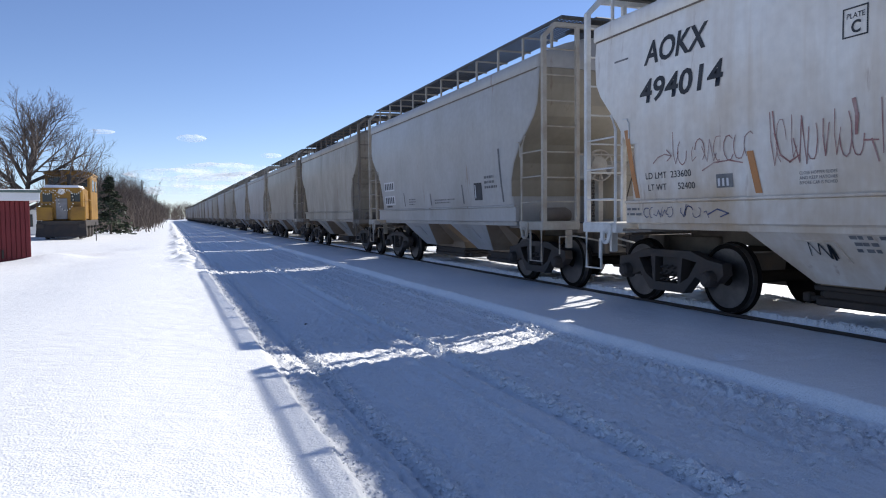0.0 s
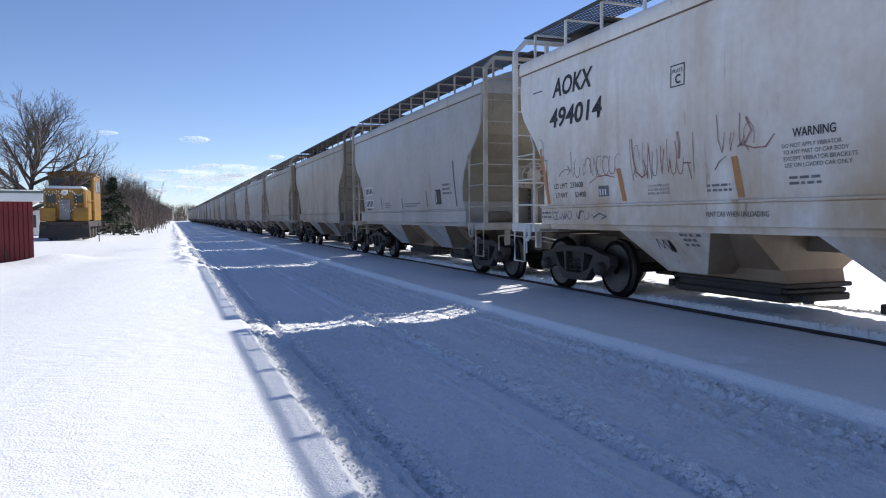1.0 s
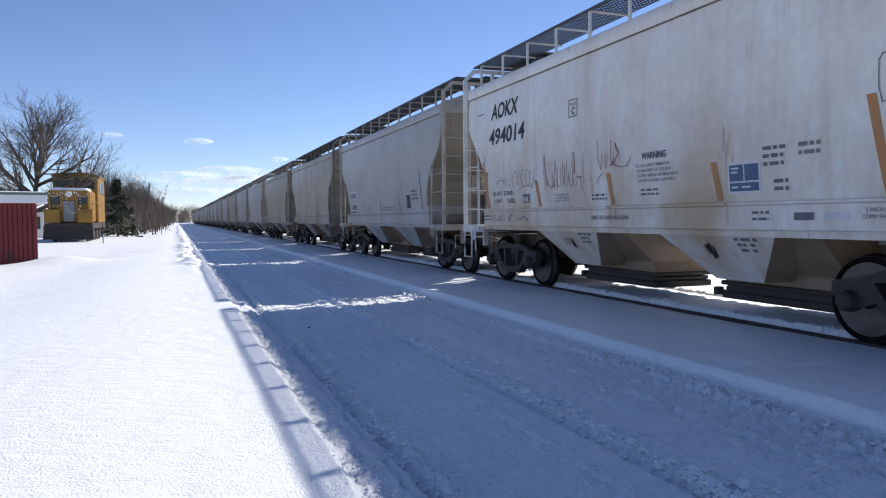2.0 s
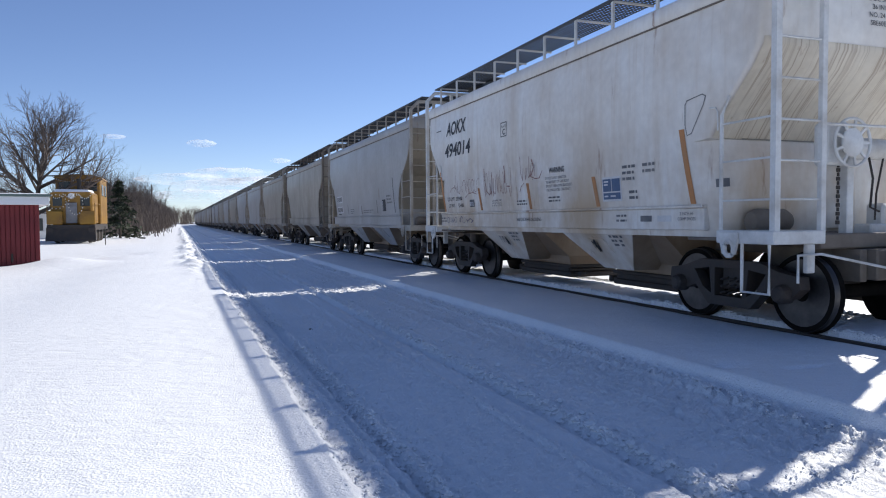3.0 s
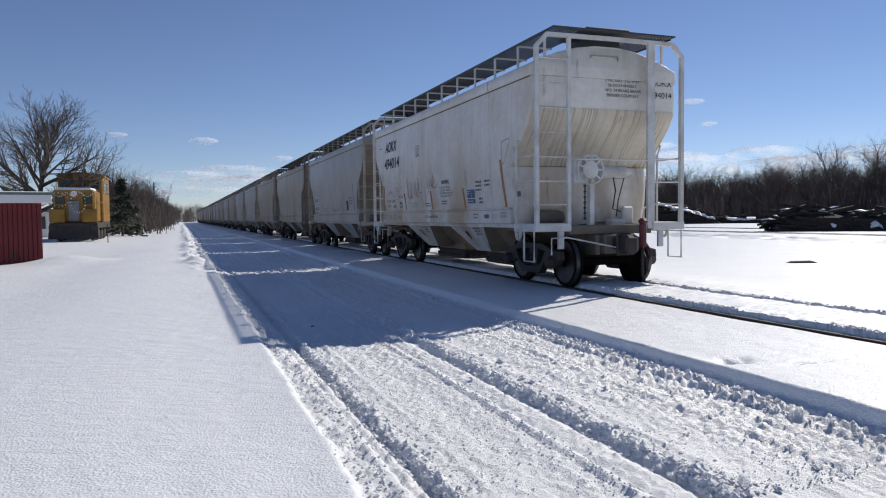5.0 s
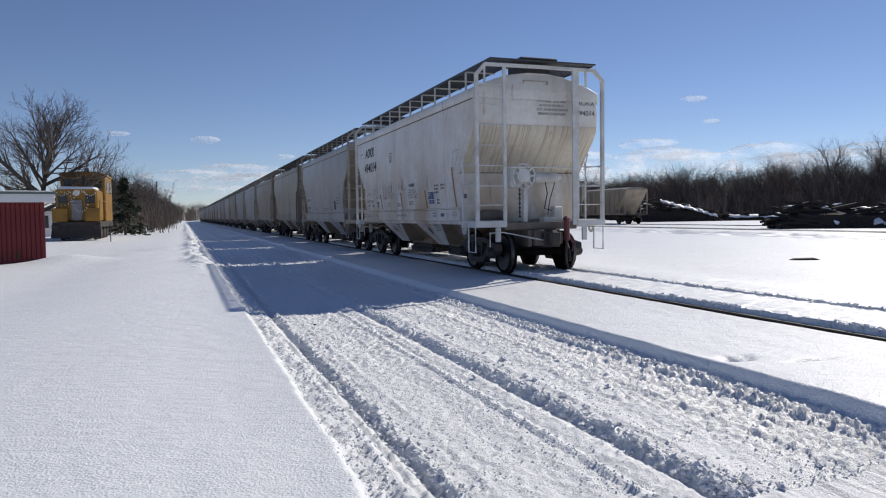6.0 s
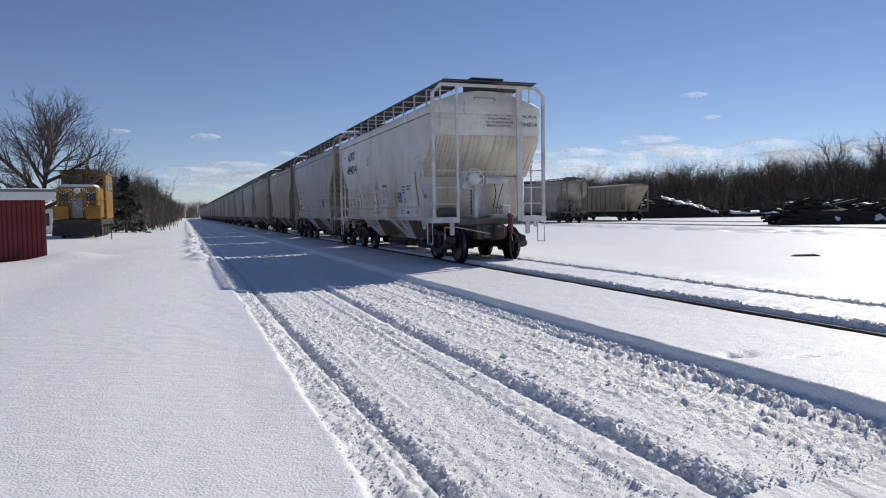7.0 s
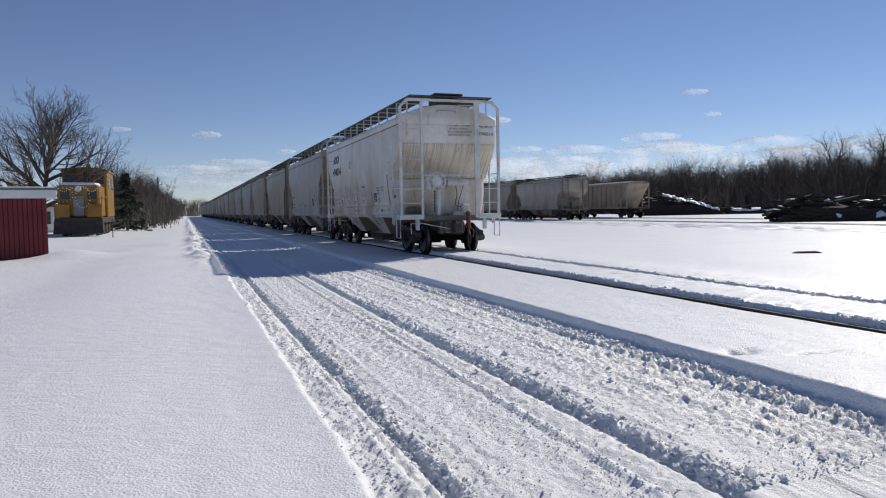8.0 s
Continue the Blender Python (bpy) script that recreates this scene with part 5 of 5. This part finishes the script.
# ---- trees ----
def grow(seed, height, spread, levels=5, lean=0.0, r0=None, sides=(7, 5, 4, 3, 3), first=0.22, kids=(9, 6, 5, 4), rise=0.0, dome=False):
    """Branch segments (start, end, radius, radius) of a bare tree."""
    q = random.Random(seed)
    segs = []

    def limb(p, d, length, r, lev):
        n = 5 if lev == 0 else 4 if lev < 3 else 3
        pts, rad = [p], [r]
        for i in range(n):
            bend = 0.07 if dome else 0.08 if lev == 0 else 0.14
            d = (d + Vector((q.uniform(-1, 1), q.uniform(-1, 1), q.uniform(-0.5, 0.9))) * bend + Vector((0, 0, rise if lev else 0))).normalized()
            p = p + d * (length / n)
            pts.append(p)
            rad.append(r * (1 - 0.72 * (i + 1) / n))
        segs.append((pts, rad, lev))
        if lev + 1 >= levels:
            return
        k = kids[lev]
        for j in range(k):
            f = first + (1 - first) * (j + q.random() * 0.8) / k if lev == 0 else 0.15 + 0.85 * (j + q.random()) / k
            f = min(f, 0.98)
            i = min(int(f * n), n - 1)
            u = f * n - i
            base = pts[i].lerp(pts[i + 1], u)
            dd = (pts[i + 1] - pts[i]).normalized()
            a = q.uniform(0, 2 * math.pi)
            side = dd.cross(Vector((math.cos(a), math.sin(a), 0.3))).normalized()
            tilt = q.uniform(0.55, 1.0) if lev == 0 else q.uniform(0.5, 0.95)
            if dome:
                u = (f - first) / (1 - first)
                tilt = 1.25 - 0.85 * u + q.uniform(-0.12, 0.12) if lev == 0 else q.uniform(0.45, 0.75)
            nd = (dd * math.cos(tilt) + side * math.sin(tilt) * spread).normalized()
            ll = length * (q.uniform(0.5, 0.72) if lev == 0 else q.uniform(0.42, 0.68)) * (1.15 - 0.5 * f if lev == 0 else 1.0)
            if dome:
                ll = length * ((0.78 - 0.36 * u) * q.uniform(0.85, 1.1) if lev == 0 else q.uniform(0.34, 0.52))
            limb(base, nd, ll, max(rad[i] * q.uniform(0.42, 0.62), 0.006), lev + 1)
    limb(Vector((0, 0, 0)), Vector((lean, 0, 1)).normalized(), height * 0.72, r0 or height * 0.018, 0)
    return segs


def tree_geo(segs, sides=(7, 5, 4, 3, 3), lo=0, hi=9, thick=1.0):
    g = Geo()
    for pts, rad, lev in segs:
        if not lo <= lev <= hi:
            continue
        n = sides[min(lev, 4)]
        rings = []
        for i, p in enumerate(pts):
            d = (pts[min(i + 1, len(pts) - 1)] - pts[max(i - 1, 0)]).normalized()
            a = d.cross(Vector((0.31, 0.9, 0.2))).normalized()
            b = d.cross(a)
            r = max(rad[i] * thick, 0.004)
            rings.append([p + (a * math.cos(t) + b * math.sin(t)) * r for t in [2 * math.pi * j / n for j in range(n)]])
        g.loft(rings, cap=False)
    return g


def bare_tree(name, label, at, seed, height, spread, thick=1.0, **kw):
    tr = thing(name, label, "tree", at=at)
    segs = grow(seed, height, spread, **kw)
    part("trunk", tree_geo(segs, lo=0, hi=0), BARK, tr, smooth=True)
    part("crown", tree_geo(segs, lo=1, thick=thick), TWIG, tr, "spreading leafless crown")
    return tr


bare_tree("bare_tree", "tall leafless tree with a wide crown behind the shed", pose(-16.2, 52, 0.0, 0, 0, 40), 9, 8.6, 1.0, thick=1.3, first=0.24, r0=0.22, kids=(26, 10, 7, 4), rise=0.02, dome=True)


def raw(g):
    return np.array(g.v, dtype=np.float32), [tuple(f) for f in g.f]


def stack(name, kinds, places, mat, label, category):
    """Many shapes joined into one object: places are (kind, x, y, z, turn, size)."""
    V, F, o = [], [], 0
    for k, x, y, z, a, s in places:
        v, f = kinds[k]
        c, n = math.cos(a), math.sin(a)
        V.append(np.stack([x + s * (v[:, 0] * c - v[:, 1] * n), y + s * (v[:, 0] * n + v[:, 1] * c), z + s * v[:, 2]], -1))
        F += [tuple(i + o for i in q) for q in f]
        o += len(v)
    me = bpy.data.meshes.new(name)
    me.from_pydata(np.concatenate(V).tolist(), [], F)
    me.materials.append(mat)
    return tagged(new(name, me), label, category, kind="stuff")


def brush_geo(seed, n, h, w):
    """A thicket: crooked stems with side twigs."""
    q, g = random.Random(seed), Geo()
    for i in range(n):
        p = Vector((q.uniform(-w, w), q.uniform(-w, w), 0))
        d = Vector((q.uniform(-0.3, 0.3), q.uniform(-0.3, 0.3), 1))
        hh = h * q.uniform(0.45, 1.0)
        e = p + d * hh
        g.tube([p, (p + e) / 2 + Vector((q.uniform(-0.2, 0.2), q.uniform(-0.2, 0.2), 0)), e], 0.035, 3, 0.012)
        for k in range(5):
            b = p.lerp(e, q.uniform(0.3, 0.95))
            t = b + Vector((q.uniform(-1, 1), q.uniform(-1, 1), q.uniform(0.2, 1.2))) * 0.25 * h * 0.5
            g.tube([b, t], 0.018, 3, 0.006)
    return g


def conifer_geo(seed, h, w):
    """Whorls of drooping boughs set with needle tufts."""
    q, g = random.Random(seed), Geo()
    g.tube([(0, 0, 0), (0, 0, h)], 0.02 * h, 5, 0.01)
    z = 0.10 * h
    while z < h:
        r = w * (1 - z / h) ** 0.8 * q.uniform(0.75, 1.1)
        for k in range(9):
            a = q.uniform(0, 2 * math.pi)
            d = Vector((math.cos(a), math.sin(a), -0.25))
            for j in range(6):
                c = Vector((0, 0, z)) + d * r * (0.25 + 0.75 * j / 5) + Vector((q.uniform(-0.1, 0.1), q.uniform(-0.1, 0.1), q.uniform(-0.1, 0.1))) * w * 0.3
                s = 0.05 * h * q.uniform(0.6, 1.3)
                u = Vector((q.uniform(-1, 1), q.uniform(-1, 1), q.uniform(-0.5, 0.5))).normalized() * s
                v = Vector((q.uniform(-1, 1), q.uniform(-1, 1), q.uniform(-1, 0.3))).normalized() * s * 0.6
                g.add([c - u, c + v, c + u, c - v], [(0, 1, 2, 3)])
        z += 0.055 * h
    return g


cn = thing("conifer", "dark green conifer beside the display engine", "tree", at=pose(-12.0, 63, 0.0))
cg = conifer_geo(3, 4.6, 2.3)
part("crown", cg, NEEDLE, cn, "ragged dark green boughs")
part("trunk", Geo().tube([(0, 0, -0.2), (0, 0, 3.8)], 0.12, 7, 0.04), BARK, cn)

KT = [raw(tree_geo(grow(50 + i, 9.5 + i % 3, 0.8 + 0.06 * i, levels=4, first=0.25, kids=(14, 8, 6), rise=0.05), thick=1.6, sides=(5, 3, 3, 3, 3))) for i in range(7)]
KB = [raw(brush_geo(80 + i, 40, 4.5, 3.0)) for i in range(4)]
KC = [raw(conifer_geo(90 + i, 8.0, 2.2)) for i in range(3)]
q = random.Random(31)
stack("park_trees", KT, [(q.randrange(7), -12.0 - q.uniform(0, 3.5), 74 + i * 2.9 + q.uniform(-2, 2), 0.0, q.uniform(0, 6.28), q.uniform(0.5, 0.72)) for i in range(86)], TWIG, "row of bare grey-brown trees along the verge", "trees")
stack("park_brush", KB, [(q.randrange(4), -11.5 - q.uniform(0, 5), 70 + i * 2.6 + q.uniform(-2, 2), 0.0, q.uniform(0, 6.28), q.uniform(0.7, 1.15)) for i in range(92)], TWIG, "brown leafless brush under the verge trees", "brush")
stack("park_conifers", KC, [(q.randrange(3), -11.5 - q.uniform(0, 5), y, 0.0, q.uniform(0, 6.28), q.uniform(0.35, 0.6)) for y in (88, 110, 140, 172, 230, 262)], NEEDLE, "small dark conifers along the verge", "trees")
woods = []
for i in range(440):
    dx = q.uniform(0, 34)
    woods.append((q.randrange(7), 101 + dx, 48 + 300 * (i + q.random()) / 440, -0.2, q.uniform(0, 6.28), q.uniform(0.82, 1.12) if i % 5 else q.uniform(1.05, 1.32)))
stack("woods", KT, woods, TWIG, "leafless grey-brown woods beyond the yard", "woods")
stack("woods_brush", KB, [(q.randrange(4), 99 + q.uniform(0, 14) + 6 * (i % 3), 45 + 300 * i / 420 + q.uniform(-2, 2), -0.3, q.uniform(0, 6.28), q.uniform(1.0, 1.9)) for i in range(420)], TWIG, "dense dark undergrowth at the wood's edge", "brush")
stack("woods_conifers", KC, [(q.randrange(3), 100 + q.uniform(0, 14), 48 + 290 * i / 16 + q.uniform(-8, 8), -0.3, q.uniform(0, 6.28), q.uniform(0.5, 0.85)) for i in range(16)], NEEDLE, "dark conifers among the bare trees", "trees")
far = [(q.randrange(7), -70 + q.uniform(0, 190), 420 + q.uniform(0, 60), -0.3, q.uniform(0, 6.28), q.uniform(0.7, 1.1)) for i in range(150)]
stack("far_woods", KT, far, TWIG, "far bare woods at the end of the line", "woods")
stack("far_brush", KB, [(q.randrange(4), -75 + 200 * i / 110 + q.uniform(-3, 3), 415 + q.uniform(0, 40), -0.5, q.uniform(0, 6.28), q.uniform(1.3, 2.2)) for i in range(110)], TWIG, "far brown brush at the end of the line", "brush")


# ---- heaps of old timber in the yard ----
def build_heap(name, label, x0, y0, x1, y1, h0, h1, width, seed, n):
    q = random.Random(seed)
    hp = thing(name, label, "timber pile", at=pose(0, 0, 0))
    d = Vector((x1 - x0, y1 - y0, 0))
    along = d.normalized()
    tie = Geo().box(-1.25, 1.25, -0.12, 0.12, -0.09, 0.09, 0.015).mesh("timber")
    tie.materials.append(TIMBER)
    for i in range(n):
        f = q.random()
        h = (h0 + (h1 - h0) * f) * (0.88 + 0.12 * math.sin(f * 9 + seed))
        z = q.random() ** 1.2 * max(h, 0.2)
        off = q.uniform(-1, 1) * width * (1 - 0.7 * z / max(h, 0.3))
        p = Vector((x0, y0, 0)) + d * f + Vector((along.y, -along.x, 0)) * off
        part("timber", tie, None, hp, at=pose(p.x, p.y, z, q.uniform(-8, 8), q.uniform(-16, 16), math.degrees(math.atan2(along.y, along.x)) + q.uniform(-35, 35)))
    rings = []
    for k in range(13):
        f = k / 12
        h = max((h0 + (h1 - h0) * f) * (0.88 + 0.12 * math.sin(f * 9 + seed)), 0.2) * (0.8 if 0 < k < 12 else 0.2)
        p = Vector((x0, y0, 0)) + d * f
        sd = Vector((along.y, -along.x, 0))
        rings.append([p - sd * width + Vector((0, 0, -0.3)), p - sd * width * 0.6 + Vector((0, 0, h * 0.7)), p + Vector((0, 0, h)), p + sd * width * 0.6 + Vector((0, 0, h * 0.7)), p + sd * width + Vector((0, 0, -0.3))])
    part("core", Geo().loft(rings), TIMBER, hp, "dark heart of the heap")
    for k in range(max(8, n // 5)):
        f = q.random()
        h = max((h0 + (h1 - h0) * f) * (0.88 + 0.12 * math.sin(f * 9 + seed)), 0.2)
        p = Vector((x0, y0, 0)) + d * f + Vector((along.y, -along.x, 0)) * q.uniform(-0.5, 0.5) * width
        L, W = q.uniform(0.25, 0.95), q.uniform(0.12, 0.35)
        ring = [[(L * s * math.cos(t) * q.uniform(0.6, 1.1), W * s * math.sin(t) * q.uniform(0.6, 1.1), zz * q.uniform(0.5, 1.2)) for t in [2 * math.pi * j / 9 for j in range(9)]] for s, zz in ((1, -0.05), (0.8, 0.04), (0.4, 0.07))]
        part("snow_patch", Geo().loft(ring), SNOW, hp, "snow lying on the timbers", smooth=True, at=pose(p.x, p.y, h * q.uniform(0.45, 1.0) + 0.03, q.uniform(-20, 20), q.uniform(-20, 20), math.degrees(math.atan2(along.y, along.x)) + q.uniform(-40, 40)))
    return hp


build_heap("timber_heap", "dark heap of old railway timbers capped with snow", 54, 87.5, 65, 83.5, 4.1, 1.2, 2.0, 2, 170)
build_heap("timber_heap", "low dark timber heap under a snow blanket", 64.5, 84, 76, 79, 1.0, 1.0, 1.2, 5, 60)
build_heap("timber_heap", "long tangled heap of dark timbers dusted with snow", 35.2, 43.0, 50, 34.0, 1.7, 2.4, 1.8, 7, 240)

def snow_cap(name, label, pts, width, seed):
    """A lumpy blanket of snow along a line of points over a heap."""
    q = random.Random(seed)
    P = [Vector(p) for p in pts]
    rings = []
    for i in range(len(P) * 4 - 3):
        f = i / 4
        a = min(int(f), len(P) - 2)
        p = P[a].lerp(P[a + 1], f - a)
        d = (P[a + 1] - P[a])
        sd = Vector((d.y, -d.x, 0)).normalized()
        w = width * q.uniform(0.7, 1.2) * (0.35 if i in (0, len(P) * 4 - 4) else 1)
        p = p + sd * q.uniform(-0.3, 0.3) * width + Vector((0, 0, q.uniform(-0.12, 0.08)))
        rings.append([p - sd * w + Vector((0, 0, -0.35)), p - sd * w * 0.7 + Vector((0, 0, q.uniform(-0.15, -0.05))), p + Vector((0, 0, q.uniform(0.0, 0.10))), p + sd * w * 0.7 + Vector((0, 0, q.uniform(-0.15, -0.05))), p + sd * w + Vector((0, 0, -0.35))])
    tagged(part(name, Geo().loft(rings), SNOW, smooth=True), label, "snow drift")


snow_cap("snow_drift", "thick snow lying down the slope of the timber heap", [(56.5, 85.8, 3.1), (58.0, 85.1, 2.7), (59.5, 84.6, 2.2), (61.0, 84.0, 1.85), (62.5, 83.3, 1.3), (64.0, 82.8, 0.8)], 0.75, 61)
snow_cap("snow_drift", "snow blanket along the low timber heap", [(66.0, 82.8, 0.80), (69.0, 81.6, 0.85), (72.0, 80.4, 0.78), (75.0, 79.2, 0.72)], 0.7, 62)
for k, (x, y) in enumerate(((36.5, 41.2), (39.0, 39.6), (42.0, 37.4), (45.5, 35.6), (47.5, 34.0))):
    snow_cap("snow_drift", "snow drifted against the tangled timbers", [(x, y, 0.25), (x + 1.3, y - 1.0, 0.55 + 0.15 * (k % 3)), (x + 2.4, y - 1.5, 0.2)], 0.5, 70 + k)


# ---- small things on the snow ----
def lump(name, label, category, x, y, z, size, mat, seed):
    q = random.Random(seed)
    g = Geo()
    rings = [[(size * s * math.cos(t) * q.uniform(0.7, 1.2), size * s * math.sin(t) * q.uniform(0.7, 1.2), zz * size) for t in [2 * math.pi * j / 7 for j in range(7)]] for s, zz in ((0.7, -0.4), (1.0, 0.0), (0.75, 0.4), (0.25, 0.6))]
    tagged(part(name, g.loft(rings), mat, smooth=True), label, category).matrix_basis = pose(x, y, z)


lump("stone", "small dark stone on the packed snow of the lane", "stone", -5.85, 10.05, -0.2, 0.035, STEEL, 1)
lump("stone", "small dark stone lying between the rails", "stone", 0.12, 11.9, -0.06, 0.05, STEEL, 2)
tb = thing("old_timber", "dark old timber half buried in snow", "timber", at=pose(8.6, 15.2, -0.06, 0, 0, -22))
part("beam", Geo().loft([[(-0.46, -0.05, -0.1), (-0.46, 0.06, -0.1), (-0.44, 0.05, 0.02), (-0.44, -0.04, 0.02)], [(-0.3, -0.14, -0.1), (-0.3, 0.12, -0.1), (-0.3, 0.10, 0.06), (-0.3, -0.12, 0.055)], [(0.25, -0.13, -0.1), (0.25, 0.14, -0.1), (0.25, 0.12, 0.07), (0.25, -0.1, 0.06)], [(0.45, -0.02, -0.1), (0.45, 0.08, -0.1), (0.44, 0.07, 0.0), (0.44, 0.0, 0.0)]]), TIMBER, tb)
st = thing("marker_stake", "thin wooden stake standing in the snow by the engine", "stake", at=pose(-11.6, 46, 0.0))
part("stake", Geo().box(-0.025, 0.025, -0.025, 0.025, -0.2, 1.1, 0.005), BARK, st)
pl = thing("utility_pole", "weathered utility pole among the verge trees", "pole", at=pose(-12.4, 150, 0))
part("pole", Geo().tube([(0, 0, -0.3), (0, 0, 8.6)], 0.14, 8, 0.1), BARK, pl)


# ---- fair-weather clouds low over the horizon ----
def build_cloud(az, el, wide, tall, seed):
    """A thin ragged streak of cloud far off, wide and tall in degrees."""
    R = 3600.0
    a, e = radians(az), radians(el)
    q = random.Random(seed)
    rx, rz = R * radians(wide) / 2, R * radians(tall) / 2
    rings = []
    for i in range(13):
        u = -1 + 2 * i / 12
        r = math.sqrt(max(1 - u * u, 0.0004))
        rings.append([(u * rx, 40 * r * math.sin(t), rz * r * math.cos(t) * q.uniform(0.8, 1.1)) for t in [2 * math.pi * j / 10 for j in range(10)]])
    tagged(part("backdrop_cloud", Geo().loft(rings), CLOUD, smooth=True), "thin white streak of cloud low over the horizon", "cloud", "clouds", "structure").matrix_basis = pose(R * math.sin(a) * math.cos(e), R * math.cos(a) * math.cos(e), R * math.sin(e), 0, 0, -az)


for i, c in enumerate(((1.6, 5.9, 2.2, 0.6), (1.2, 3.2, 9.0, 1.0), (4.2, 3.6, 8.0, 1.1), (6.4, 3.0, 7.0, 1.0), (3.0, 2.0, 12.0, 0.9), (-4.5, 6.2, 1.8, 0.35), (7.4, 4.7, 1.6, 0.4), (24.3, 3.3, 9.0, 1.6), (27.0, 2.2, 11.0, 1.4), (26.0, 4.6, 3.4, 0.7), (30.5, 4.4, 5.4, 1.0), (29.5, 3.5, 7.0, 1.2), (35.8, 5.2, 4.6, 0.9), (37.0, 4.3, 8.0, 1.1), (39.0, 8.4, 2.0, 0.5), (40.2, 6.7, 1.4, 0.4), (44.0, 4.4, 5.5, 1.2), (46.0, 3.4, 11.0, 1.5), (51.0, 4.1, 6.0, 1.2), (24.0, 6.9, 2.4, 0.7), (25.5, 2.9, 15.0, 2.4), (39.0, 3.6, 17.0, 1.9), (50.0, 3.3, 15.0, 2.0), (31.0, 2.6, 12.0, 2.0), (5.0, 2.7, 13.0, 1.2))):
    build_cloud(*c, 200 + i)


# ---- a pale house glimpsed between the shed and the engine ----
hs = thing("pale_house", "pale clapboard house far behind the shed", "house", at=pose(-19.4, 60, 0.05))
part("wall", Geo().box(-2.8, 2.8, 0, 5, -0.3, 2.0, 0.02), TRIM_WHITE, hs)
part("roof", Geo().loft([[(-3.0, y, 1.95), (3.0, y, 1.95), (0, y, 2.5)] for y in (-0.3, 5.3)]), GRATE, hs, "dark gabled roof")
for x in (-1.6, 0.4, 2.0):
    wd = part("window", Geo().box(x - 0.4, x + 0.4, -0.05, 0.02, 0.7, 1.6, 0.01), GLASS_DARK, hs, "dark window")
    part("sill", Geo().box(x - 0.48, x + 0.48, -0.09, 0.0, 0.60, 0.68, 0.01), TRIM_WHITE, wd)


def motions():
    for i, car in enumerate(train):
        y = HALF + i * PITCH
        walk(car, [(float(k), pose(0, train_place(k) + y, 0)) for k in range(9)])
        for tk in car.children:
            if tk.name.split(".")[0] != "truck":
                continue
            for ws in tk.children:
                if ws.name.split(".")[0] != "wheelset":
                    continue
                yy = 0.89 if ws.matrix_basis.translation.y > 0 else -0.89
                walk(ws, [(k / 8, pose(0, yy, 0.457, -math.degrees(train_place(k / 8) / 0.4605))) for k in range(65)])


motions()
